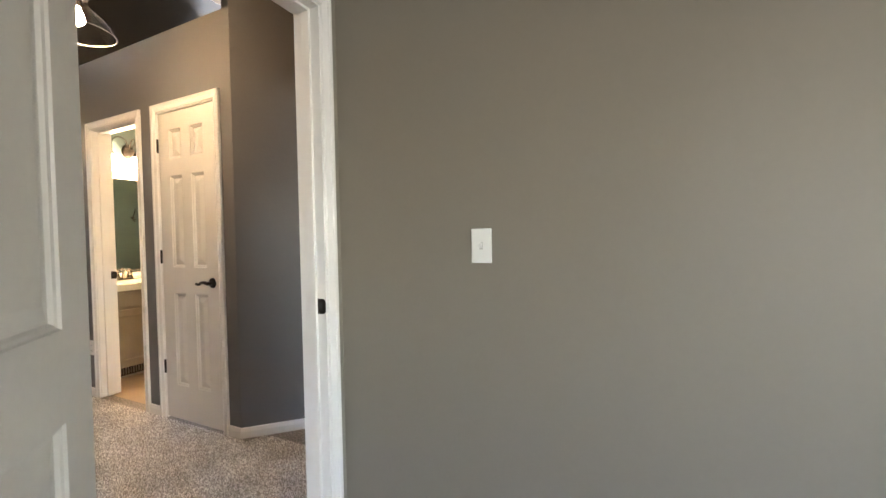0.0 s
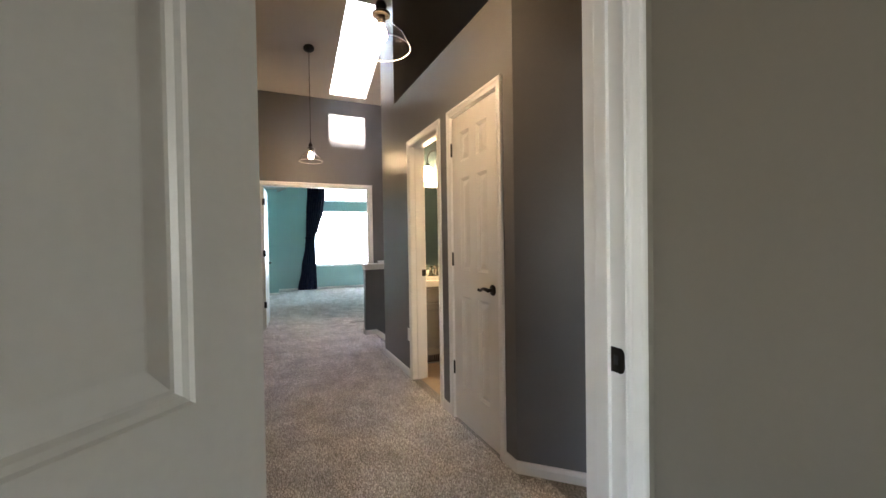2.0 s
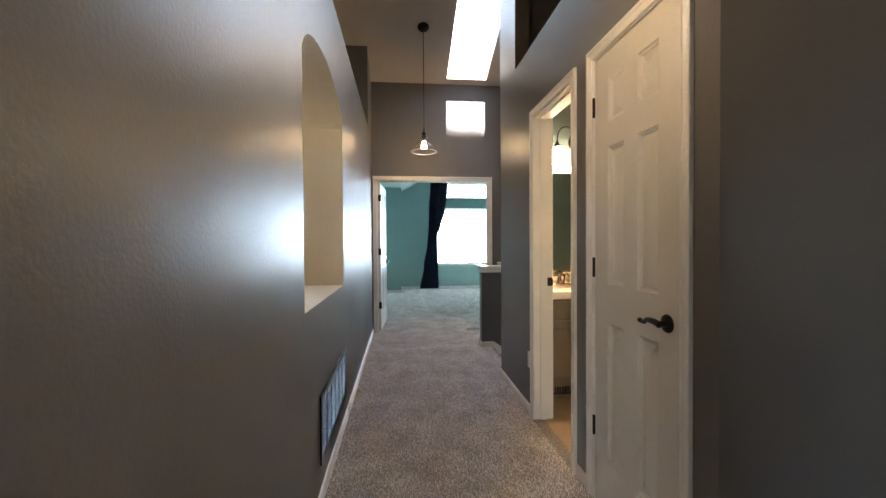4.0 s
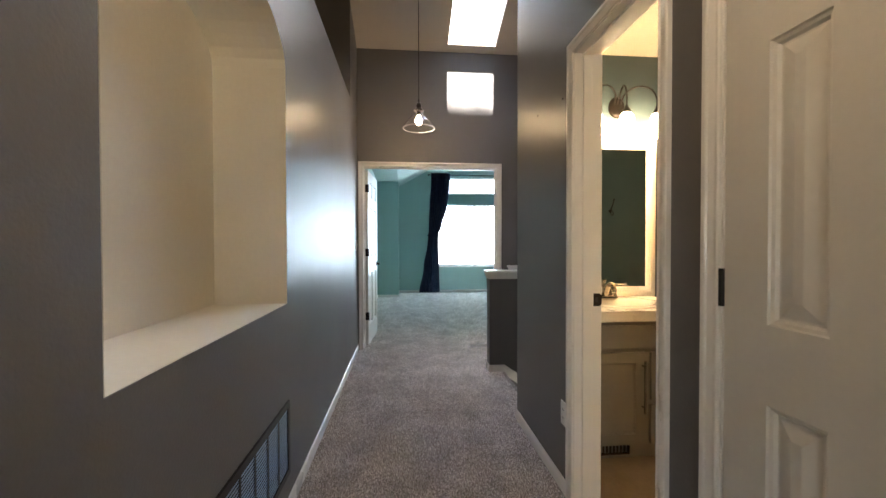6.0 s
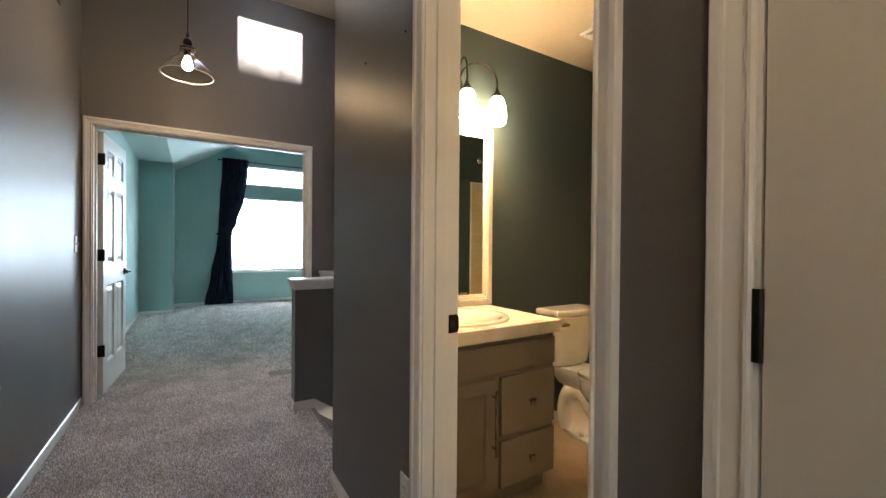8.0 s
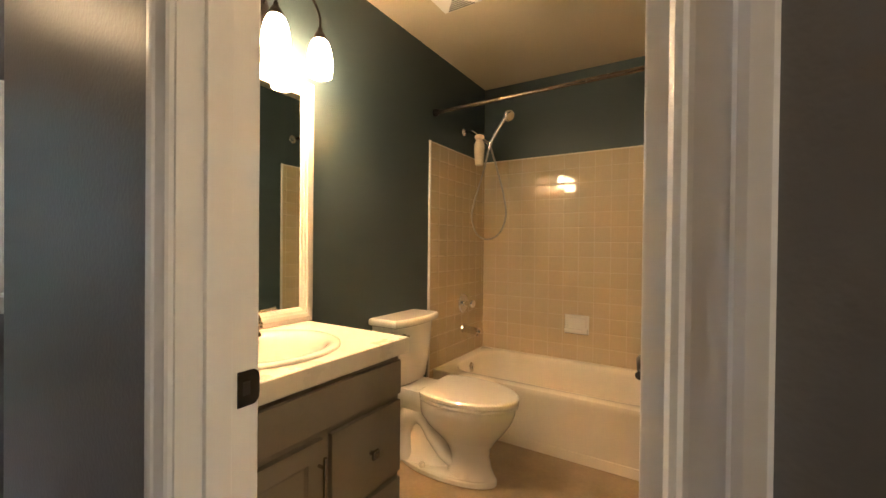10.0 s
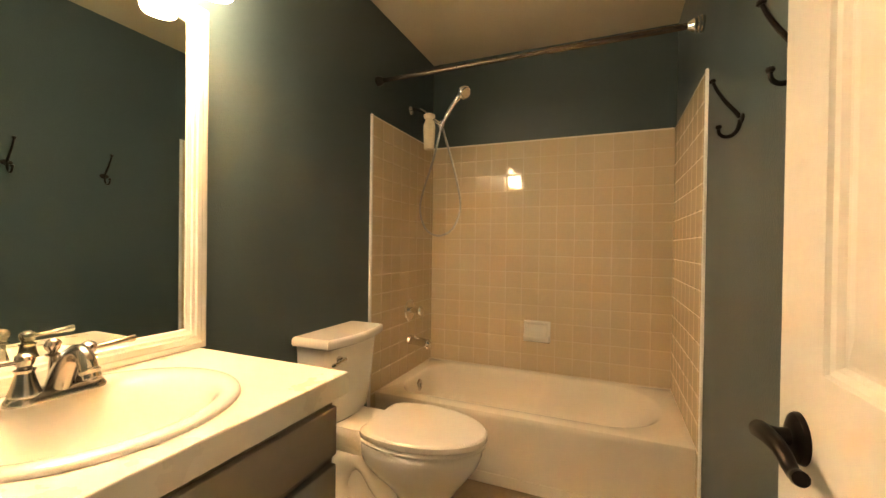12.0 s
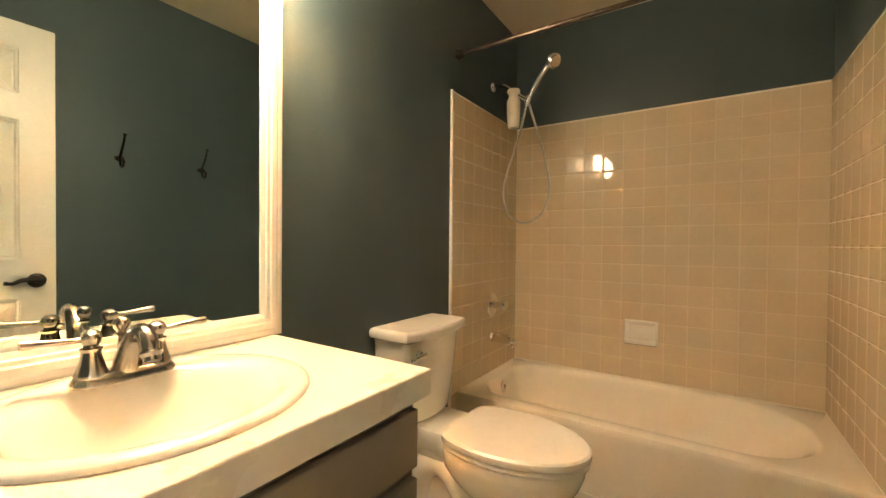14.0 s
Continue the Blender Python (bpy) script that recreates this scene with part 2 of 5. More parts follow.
def slab(us, vs, holes, w0, w1, put):
    """A sheet with rectangular holes: cells between the cuts us and vs, w0 to w1 thick; put(u, v, w) gives the place."""
    us = sorted(set(us) | {h[0] for h in holes} | {h[1] for h in holes})
    vs = sorted(set(vs) | {h[2] for h in holes} | {h[3] for h in holes})
    bm, seen = bmesh.new(), {}

    def vert(i, j, k):
        key = (i, j, k)
        if key not in seen:
            seen[key] = bm.verts.new(put(us[i], vs[j], w1 if k else w0))
        return seen[key]

    def full(i, j):
        if i < 0 or j < 0 or i >= len(us) - 1 or j >= len(vs) - 1:
            return False
        u, v = (us[i] + us[i + 1]) / 2, (vs[j] + vs[j + 1]) / 2
        return not any(h[0] < u < h[1] and h[2] < v < h[3] for h in holes)

    for i in range(len(us) - 1):
        for j in range(len(vs) - 1):
            if not full(i, j):
                continue
            bm.faces.new([vert(i, j, 1), vert(i + 1, j, 1), vert(i + 1, j + 1, 1), vert(i, j + 1, 1)])
            bm.faces.new([vert(i, j, 0), vert(i, j + 1, 0), vert(i + 1, j + 1, 0), vert(i + 1, j, 0)])
            for di, dj, a, b in ((-1, 0, (i, j), (i, j + 1)), (1, 0, (i + 1, j), (i + 1, j + 1)), (0, -1, (i, j), (i + 1, j)), (0, 1, (i, j + 1), (i + 1, j + 1))):
                if not full(i + di, j + dj):
                    bm.faces.new([vert(*a, 0), vert(*b, 0), vert(*b, 1), vert(*a, 1)])
    return bm


def wall_x(y0, y1, x0, x1, z0, z1, holes=()):
    """A wall that runs along x."""
    return slab([x0, x1], [z0, z1], list(holes), y0, y1, lambda u, v, w: (u, w, v))


def wall_y(x0, x1, y0, y1, z0, z1, holes=()):
    """A wall that runs along y."""
    return slab([y0, y1], [z0, z1], list(holes), x0, x1, lambda u, v, w: (w, u, v))


def sweep(bm, path, profile, put):
    """A moulding: profile of (out, proud) carried along a flat path with mitred corners; put(u, v, proud)."""
    rings = []
    n = len(path)
    for i, p in enumerate(path):
        p = Vector(p)
        a = (p - Vector(path[i - 1])).normalized() if i else None
        b = (Vector(path[i + 1]) - p).normalized() if i < n - 1 else None
        na = Vector((-a.y, a.x)) if a else None
        nb = Vector((-b.y, b.x)) if b else None
        if na and nb:
            d = (na + nb)
            d = d / max(0.2, d.dot(na))
        else:
            d = na or nb
        rings.append([bm.verts.new(put(p.x + d.x * o, p.y + d.y * o, q)) for o, q in profile])
    m = len(profile)
    for r0, r1 in zip(rings, rings[1:]):
        for k in range(m):
            bm.faces.new([r0[k], r0[(k + 1) % m], r1[(k + 1) % m], r1[k]])
    bm.faces.new(rings[0])
    bm.faces.new(rings[-1][::-1])
    return bm


def lathe(bm, profile, segs=32, m=None, sx=1.0, sy=1.0):
    """Turned shape round z from (radius, height) pairs."""
    m = m or Matrix()
    rings = []
    for r, z in profile:
        if r < 1e-5:
            rings.append([bm.verts.new(m @ Vector((0, 0, z)))])
        else:
            rings.append([bm.verts.new(m @ Vector((r * sx * math.cos(2 * math.pi * k / segs), r * sy * math.sin(2 * math.pi * k / segs), z))) for k in range(segs)])
    for a, b in zip(rings, rings[1:]):
        for k in range(segs):
            q = [a[k % len(a)], a[(k + 1) % len(a)], b[(k + 1) % len(b)], b[k % len(b)]]
            q = list(dict.fromkeys(q))
            if len(q) > 2:
                bm.faces.new(q)
    return bm


def tube(bm, points, radius, segs=10):
    """A round bar along points; radius a number or one for each point."""
    pts = [Vector(p) for p in points]
    rad = radius if isinstance(radius, (list, tuple)) else [radius] * len(pts)
    rings, up = [], Vector((0.13, 0.27, 1)).normalized()
    for i, p in enumerate(pts):
        d = (pts[min(i + 1, len(pts) - 1)] - pts[max(i - 1, 0)]).normalized()
        s = d.cross(up).normalized()
        u = s.cross(d).normalized()
        rings.append([bm.verts.new(p + rad[i] * (math.cos(2 * math.pi * k / segs) * s + math.sin(2 * math.pi * k / segs) * u)) for k in range(segs)])
    for a, b in zip(rings, rings[1:]):
        for k in range(segs):
            bm.faces.new([a[k], a[(k + 1) % segs], b[(k + 1) % segs], b[k]])
    bm.faces.new(rings[0][::-1])
    bm.faces.new(rings[-1])
    return bm


def curve(points, n=8):
    """Smooth points through the given ones."""
    p = [Vector(q) for q in points]
    out = []
    for i in range(len(p) - 1):
        a, b, c, d = p[max(i - 1, 0)], p[i], p[i + 1], p[min(i + 2, len(p) - 1)]
        for k in range(n):
            t = k / n
            out.append(0.5 * ((2 * b) + (c - a) * t + (2 * a - 5 * b + 4 * c - d) * t * t + (3 * b - a - 3 * c + d) * t * t * t))
    return out + [p[-1]]


def rings_mesh(bm, rings, close_first=True, close_last=True):
    """Skin between rings of equal count."""
    vs = [[bm.verts.new(p) for p in r] for r in rings]
    n = len(vs[0])
    for a, b in zip(vs, vs[1:]):
        for k in range(n):
            bm.faces.new([a[k], a[(k + 1) % n], b[(k + 1) % n], b[k]])
    if close_first:
        bm.faces.new(vs[0][::-1])
    if close_last:
        bm.faces.new(vs[-1])
    return bm


def rrect(x0, x1, y0, y1, r, z, n=6, far=None):
    """Ring with rounded corners; far: the radius of the two corners at x1."""
    out = []
    f = far or r
    for cx, cy, a0, r in ((x1 - f, y1 - f, 0, f), (x0 + r, y1 - r, 90, r), (x0 + r, y0 + r, 180, r), (x1 - f, y0 + f, 270, f)):
        for k in range(n + 1):
            t = radians(a0 + 90 * k / n)
            out.append(Vector((cx + r * math.cos(t), cy + r * math.sin(t), z)))
    return out


def axis(x, y, z, d):
    """A pose whose z axis points along d."""
    return Matrix.Translation((x, y, z)) @ Vector(d).to_track_quat("Z", "Y").to_matrix().to_4x4()


CASING = [(0.0, 0.0), (0.0, 0.008), (0.003, 0.0115), (0.007, 0.0120), (0.010, 0.0085), (0.013, 0.0085), (0.020, 0.0105), (0.030, 0.0130), (0.032, 0.0165), (0.037, 0.0180), (0.047, 0.0175), (0.050, 0.014), (0.050, 0.0)]
BASE = [(0.0, 0.0), (0.012, 0.0), (0.012, 0.040), (0.0095, 0.049), (0.0075, 0.058), (0.003, 0.063), (0.0, 0.063)]


def door_frame(name, along, w0, w1, u0, u1, top, label, sides=(0, 1), stop=None):
    """Jamb, stops and casings of a doorway in a wall from w0 to w1; along: the axis on which it runs."""
    def put(u, v, w):
        return (u, w, v) if along == "x" else (w, u, v)
    holder = thing(name, label, "door frame", kind="structure")
    j = 0.016
    bm = bmesh.new()
    box(bm, put(u0 - j, 0, w0 - 0.002), put(u0, top, w1 + 0.002))
    box(bm, put(u1, 0, w0 - 0.002), put(u1 + j, top, w1 + 0.002))
    box(bm, put(u0 - j, top, w0 - 0.002), put(u1 + j, top + j, w1 + 0.002))
    part("jamb", bm, TRIM, holder)
    if stop:
        bm = bmesh.new()
        s0, s1 = stop
        box(bm, put(u0, 0, s0), put(u0 + 0.011, top, s1), 0.0015)
        box(bm, put(u1 - 0.011, 0, s0), put(u1, top, s1), 0.0015)
        box(bm, put(u0 + 0.011, top - 0.011, s0), put(u1 - 0.011, top, s1), 0.0015)
        part("door_stop", bm, TRIM, holder)
    for side in sides:
        face, sign = ((w0, -1), (w1, 1))[side]
        r = 0.006
        bm = sweep(bmesh.new(), [(u0 - r, 0.0), (u0 - r, top + r), (u1 + r, top + r), (u1 + r, 0.0)], CASING, lambda u, v, q: put(u, v, face + sign * (q + 0.0005)))
        part("casing", bm, TRIM, holder, smooth=False)
    return holder


def lever(parent, x, z, y, face, towards, label="oil-rubbed bronze lever handle", material=None):
    """Rose and wave lever on a door face at local (x, z); face +1 or -1; towards: which way the lever points along x."""
    material = material or BRONZE
    bm = lathe(bmesh.new(), [(0, 0.012), (0.014, 0.012), (0.022, 0.010), (0.030, 0.006), (0.032, 0.002), (0.032, 0.0), (0, 0)], 28, axis(x, y, z, (0, face, 0)))
    rose = part("door_handle", bm, material, parent, label, True)
    bm = bmesh.new()
    tube(bm, [(x, y + face * 0.008, z), (x, y + face * 0.022, z), (x, y + face * 0.038, z)], [0.012, 0.010, 0.012], 14)
    pts = curve([(x - towards * 0.012, y + face * 0.038, z), (x + towards * 0.02, y + face * 0.040, z + 0.006), (x + towards * 0.055, y + face * 0.038, z + 0.004), (x + towards * 0.080, y + face * 0.036, z - 0.008), (x + towards * 0.104, y + face * 0.037, z - 0.004)], 5)
    n = len(pts)
    tube(bm, pts, [0.012 - 0.006 * k / n + (0.002 if k > n - 4 else 0) for k in range(n)], 12)
    part("lever", bm, material, rose, "", True)


def panel_face(bm, w, h, y, sign, cuts_x, cuts_z):
    """One face of a six-panel door with sunk mouldings and raised fields."""
    xs, zs = [0, *cuts_x, w], [0, *cuts_z, h]
    for i in range(len(xs) - 1):
        for j in range(len(zs) - 1):
            a, b, c, d = xs[i], xs[i + 1], zs[j], zs[j + 1]
            if i % 2 and j % 2:
                steps = [(0, 0), (0.003, 0.0050), (0.010, 0.0070), (0.015, 0.0132), (0.020, 0.0132), (0.050, 0.0040), (0.053, 0.0035)]
                rings = [[bm.verts.new((x, y - sign * dep, z)) for x, z in ((a + s, c + s), (b - s, c + s), (b - s, d - s), (a + s, d - s))] for s, dep in steps]
                for r0, r1 in zip(rings, rings[1:]):
                    for k in range(4):
                        bm.faces.new([r0[k], r0[(k + 1) % 4], r1[(k + 1) % 4], r1[k]])
                bm.faces.new(rings[-1])
            else:
                bm.faces.new([bm.verts.new((x, y, z)) for x, z in ((a, c), (b, c), (b, d), (a, d))])


def panel_door(name, label, m, w, h=2.02, hinge_side=-1, handles=True, towards=-1, handle_sides=(1, -1), hinges=True, latch=True, kind="", hinge_face=None):
    """Six-panel door; local x from the hinge edge, y through the 35 mm leaf, z up."""
    d = thing(name, label, "door", m, kind=kind)
    t = 0.0175
    s = 0.105 if w > 0.75 else 0.110 if w > 0.7 else 0.113
    mid = 0.085 if w > 0.75 else 0.10 if w > 0.7 else 0.095
    pw = (w - 2 * s - mid) / 2
    cx = [s, s + pw, s + pw + mid, w - s]
    cz = [0.225, 0.838, 1.008, 1.605, 1.715, h - 0.115]
    bm = bmesh.new()
    panel_face(bm, w, h, t, 1, cx, cz)
    panel_face(bm, w, h, -t, -1, cx, cz)
    for a, b in (((0, 0), (w, 0)), ((w, 0), (w, h)), ((w, h), (0, h)), ((0, h), (0, 0))):
        bm.faces.new([bm.verts.new((x, y, z)) for x, y, z in ((a[0], -t, a[1]), (b[0], -t, b[1]), (b[0], t, b[1]), (a[0], t, a[1]))])
    bmesh.ops.remove_doubles(bm, verts=bm.verts, dist=0.0004)
    part("door_leaf", bm, DOOR, d)
    if hinges:
        for z in (0.338, 1.076, 1.813):
            bm = bmesh.new()
            tube(bm, [(-0.004, hinge_side * (t + 0.005), z - 0.045), (-0.004, hinge_side * (t + 0.005), z + 0.045)], 0.0065, 12)
            box(bm, (-0.0025, -t + 0.002, z - 0.0445), (-0.0005, t, z + 0.0445))
            part("hinge", bm, BRONZE, d, "dark bronze butt hinge", True)
    if latch:
        bm = bmesh.new()
        rings_mesh(bm, [[Vector((w + q, p.x, p.y)) for p in rrect(-0.0115, 0.0115, 0.885, 0.942, 0.0085, 0, 5)] for q in (0.0, 0.0015)])
        lp = part("latch_plate", bm, BRONZE, d, "dark bronze latch plate")
        part("latch_bolt", boxed((w + 0.0015, -0.006, 0.904), (w + 0.008, 0.006, 0.924), 0.002, 2), BRONZE, lp)
    if handles:
        for f in handle_sides:
            lever(d, w - 0.062, 0.914, f * t, f, towards)
    return d


def ceil_z(x):
    return 3.35 + 0.378 * (x + 6.49)


# ---- large structure ----
# carpeted floor with the stairwell and the bathroom left out
structure("floor", slab([-12.0, 6.7], [-4.2, 5.2], [(-5.62, -4.64, 1.63, 5.2), (-6.605, -5.72, 2.06, 5.2), (-5.72, -5.62, 1.63, 5.2), (-4.64, -2.95, 1.53, 4.25)], -0.04, 0.0, lambda u, v, w: (u, v, w)), CARPET, "beige and brown mottled cut-pile carpet", "floor")
structure("bath_floor", boxed((-4.60, 1.532, -0.04), (-3.0, 4.2, -0.004)), VINYL, "tan sheet vinyl bathroom floor", "floor")
# starting room
structure("wall_room_door", wall_y(-1.165, -1.05, -4.12, 2.55, 0, 5.6, [(0.239, 1.043, 0, 2.056)]), GREY, "grey painted wall with the room doorway", "wall")
structure("wall_room_west", wall_y(-1.05, -1.046, -4.0, 1.12, 0, 2.44, [(0.239, 1.043, 0, 2.056)]), GREIGE, "greige painted wall round the room doorway", "wall")
structure("wall_room_switch", wall_x(1.12, 1.24, -1.05, 6.6, 0, 2.5), GREIGE, "greige painted wall with a light switch", "wall")
structure("wall_room_south", wall_x(-4.12, -4.0, -1.05, 6.6, 0, 2.5, [(2.2, 3.4, 0.9, 2.0)]), GREIGE, "unseen greige painted wall with an added window opening", "wall")
# unseen wall; its opening is added for the east fill lamp
structure("wall_room_east", wall_y(6.5, 6.6, -4.0, 1.12, 0, 2.5, [(-2.4, -1.4, 0.9, 2.0)]), GREIGE, "unseen greige painted wall with an added window opening", "wall")
structure("ceiling_room", boxed((-1.05, -4.0, 2.44), (6.6, 1.2, 2.5)), CEIL, "off-white flat ceiling", "ceiling")
# hallway
structure("wall_hall_north", wall_x(1.47, 1.585, -4.618, -2.127, 0, 2.555, [(-3.718, -3.090, 0, 2.056), (-2.876, -2.268, 0, 2.056)]), GREY, "grey satin hallway wall with two doorways", "wall")
bm = bmesh.new()
rings_mesh(bm, [[Vector((x, y, z)) for x, z in ((-4.618, 2.555), (-4.15, 2.555), (-4.15, ceil_z(-4.15) + 0.03), (-4.618, ceil_z(-4.618) + 0.03))] for y in (1.47, 1.585)])
structure("wall_pier", bm, GREY, "tall grey wall pier beside the plant ledge", "wall")
DIAG = pose(-2.127, 1.47, 0, 0, 0, 45)
bm = slab([0.0, 1.42], [0, 5.3], [(0.468, 1.112, 0, 2.056)], 0.0, 0.1, lambda u, v, w: DIAG @ Vector((u, w, v)))
structure("wall_diagonal", bm, GREY, "grey angled hallway wall", "wall")
structure("plant_ledge", boxed((-4.15, 1.585, 2.49), (-2.2, 4.27, 2.553)), GREY, "grey ledge above the bathroom", "wall")
structure("wall_ledge_back", wall_x(2.9, 3.0, -4.15, -2.0, 2.553, 5.4), GREY, "grey wall behind the high ledge", "wall")
structure("wall_ledge_side", wall_y(-2.2, -2.1, 1.56, 2.9, 2.553, 5.4), GREY, "grey wall beside the high ledge", "wall")
NX0, NX1, NZ0, NZS, NRISE = -3.80, -2.712, 0.925, 1.965, 0.20
bm = wall_x(-0.16, 0.19, -5.95, -1.165, 0, 2.61, [(NX0, NX1, NZ0, NZS + NRISE)])
cx, hw, N = (NX0 + NX1) / 2, (NX1 - NX0) / 2, 18
arc = [(cx - hw * math.cos(math.pi * k / N), NZS + NRISE * math.sin(math.pi * k / N)) for k in range(N + 1)]
for k in range(N):
    (x0, z0), (x1, z1) = arc[k], arc[k + 1]
    top = NZS + NRISE
    q = [(x0, z0), (x1, z1), (x1, top), (x0, top)]
    f0 = [bm.verts.new((x, 0.19, z)) for x, z in q]
    f1 = [bm.verts.new((x, -0.16, z)) for x, z in q]
    bm.faces.new(f0)
    bm.faces.new(f1[::-1])
    bm.faces.new([f0[0], f0[1], f1[1], f1[0]])
bmesh.ops.remove_doubles(bm, verts=bm.verts, dist=0.0002)
structure("wall_hall_south", bm, GREY, "grey satin hallway wall with an arched niche", "wall")
# cream lining of the niche
bm = bmesh.new()
loop = [(NX0, NZ0), *arc, (NX1, NZ0)]
inset = [(x + (cx - x) * 0.004, z - 0.0025 if z > NZ0 else z + 0.003) for x, z in loop]
rings_mesh(bm, [[Vector((x, 0.1905, z)) for x, z in inset], [Vector((x, -0.115, z)) for x, z in inset]], False, True)
structure("niche_lining", bm, CREAM, "cream painted inside of the arched wall niche", "niche")
structure("wall_block", boxed((-6.49, -1.4, 0), (-5.95, 0.19, ceil_z(-5.95) + 0.05)), GREY, "tall grey wall block at the hall's end", "wall")
structure("ledge_south", boxed((-5.95, -1.4, 2.55), (-1.165, -0.16, 2.61)), GREY, "grey ledge above the hallway wall", "wall")
structure("wall_south_high", wall_x(-1.5, -1.4, -6.6, -1.05, 2.5, 5.6), GREY, "grey wall behind the south ledge", "wall")
# unseen slabs, added to hold back sky and sun at the room's openings
structure("room_sky_blocker", boxed((6.6, -5.0, 2.52), (7.6, 1.6, 2.6)), BLOCKER, "unseen slab that keeps sky light off the room windows", "roof")
structure("room_sky_blocker", boxed((-1.0, -5.0, 2.52), (6.598, -4.12, 2.6)), BLOCKER, "unseen slab that keeps sky light off the room windows", "roof")
structure("wall_hall_end", wall_y(-6.605, -6.49, -0.2, 4.5, -2.2, 3.6, [(0.240, 1.780, -2.2, 2.061)]), GREY, "grey wall with the double doorway", "wall")
structure("wall_stair_bath", wall_y(-4.618, -4.55, 1.585, 4.27, -2.2, 4.08), GREY, "grey wall beside the stairs", "wall")
structure("wall_stair_north", wall_x(4.3, 4.4, -6.6, -1.05, -2.2, 5.4), GREY, "grey wall at the far side of the stairs", "wall")
structure("stair_lower_floor", boxed((-6.6, 1.6, -2.25), (-4.6, 4.4, -2.2)), CARPET, "carpeted lower landing", "floor")
SK = (-6.39, -4.93, 1.195, 1.725)
bm = slab([-6.6, -1.05], [-1.5, 4.4], [SK], 0, 0.08, lambda u, v, w: (u, v, ceil_z(u) + w))
structure("ceiling_hall", bm, CEIL, "sloped off-white vaulted ceiling", "ceiling")
# skylight shaft, curb and pane
sk = thing("skylight", "long white skylight shaft in the vaulted ceiling", "skylight", kind="structure")
bm = slab([SK[0] - 0.03, SK[1] + 0.03], [SK[2] - 0.03, SK[3] + 0.03], [SK], 0.08, 0.42, lambda u, v, w: (u, v, ceil_z(u) + w))
part("shaft", bm, SHAFT, sk)
bm = slab([SK[0] - 0.06, SK[1] + 0.06], [SK[2] - 0.06, SK[3] + 0.06], [(SK[0], SK[1], SK[2], SK[3])], 0.421, 0.47, lambda u, v, w: (u, v, ceil_z(u) + w))
part("curb", bm, VINYLWIN, sk)
bm = slab([SK[0] - 0.03, SK[1] + 0.03], [SK[2] - 0.03, SK[3] + 0.03], [], 0.474, 0.478, lambda u, v, w: (u, v, ceil_z(u) + w))
part("pane", bm, GLASS, sk).visible_shadow = False
# unseen slab, added to shade most of the skylight from the high sun
structure("sun_blocker", boxed((BLOCKER_X, -6, 9.5), (5, 9, 9.65)), BLOCKER, "unseen slab outside that blocks the sun", "roof")
# unseen tabs of random reach, added to fray the sun patch's lower edge
bm = bmesh.new()
rng = random.Random(4)
for k in range(70):
    y = 0.5 + 0.028 * k
    reach = 0.02 + 0.11 * abs(math.sin(0.9 * k)) * rng.random() + 0.03 * rng.random()
    box(bm, (BLOCKER_X - reach, y, 9.51), (BLOCKER_X - 0.001, y + rng.uniform(0.010, 0.024), 9.53))
structure("blocker_fringe", bm, BLOCKER, "unseen ragged fringe that softens the sun patch", "roof")
# bathroom
structure("wall_bath_west", wall_y(-4.55, -4.546, 1.585, 4.155, 0, 2.45), SLATE, "dark slate painted bathroom wall", "wall")
structure("wall_bath_south", wall_x(1.585, 1.589, -4.546, -3.02, 0, 2.45, [(-3.718, -3.090, 0, 2.056)]), SLATE, "dark slate painted wall at the bathroom doorway", "wall")
structure("wall_bath_north", wall_x(4.155, 4.27, -4.64, -2.92, 0, 2.5), SLATE, "dark slate painted wall above the tub", "wall")
structure("wall_bath_east", wall_y(-3.02, -2.92, 1.585, 4.155, 0, 2.5), SLATE, "dark slate painted wall with coat hooks", "wall")
structure("ceiling_bath", boxed((-4.55, 1.585, 2.45), (-3.02, 4.155, 2.488)), CEIL_BATH, "off-white bathroom ceiling", "ceiling")
# bedroom
structure("wall_bedroom_east", wall_y(-6.62, -6.605, 0.12, 5.0, 0, 3.9, [(0.240, 1.780, 0, 2.061)]), TEAL, "teal painted wall round the double doorway", "wall")
structure("wall_bedroom_south", wall_x(0.0, 0.12, -11.7, -6.605, 0, 2.7), TEAL, "teal painted bedroom wall", "wall")
structure("wall_bedroom_jog", boxed((-11.6, 0.12, 0), (-10.8, 0.58, 2.66)), TEAL, "teal painted wall jog", "wall")
structure("wall_bedroom_window", wall_y(-11.72, -11.6, 0.0, 5.0, 0, 4.2, [(1.50, 3.30, 0.64, 2.13), (1.50, 3.30, 2.37, 2.78)]), TEAL, "teal painted window wall", "wall")
structure("wall_bedroom_north", wall_x(4.9, 5.0, -11.7, -6.6, 0, 4.2), TEAL, "teal painted bedroom wall", "wall")
bm = bmesh.new()
prof = [(0.0, 2.54), (0.58, 2.54), (2.9, 3.86), (5.0, 3.86), (5.0, 3.96), (2.9, 3.96), (0.58, 2.64), (0.0, 2.64)]
rings_mesh(bm, [[Vector((x, y, z)) for y, z in prof] for x in (-11.72, -6.605)])
structure("ceiling_bedroom", bm, mat("bedroom_ceiling_paint", (0.34, 0.46, 0.44), 0.7, var=0.02, bump=0.2, bscale=70), "pale sloped bedroom ceiling", "ceiling")

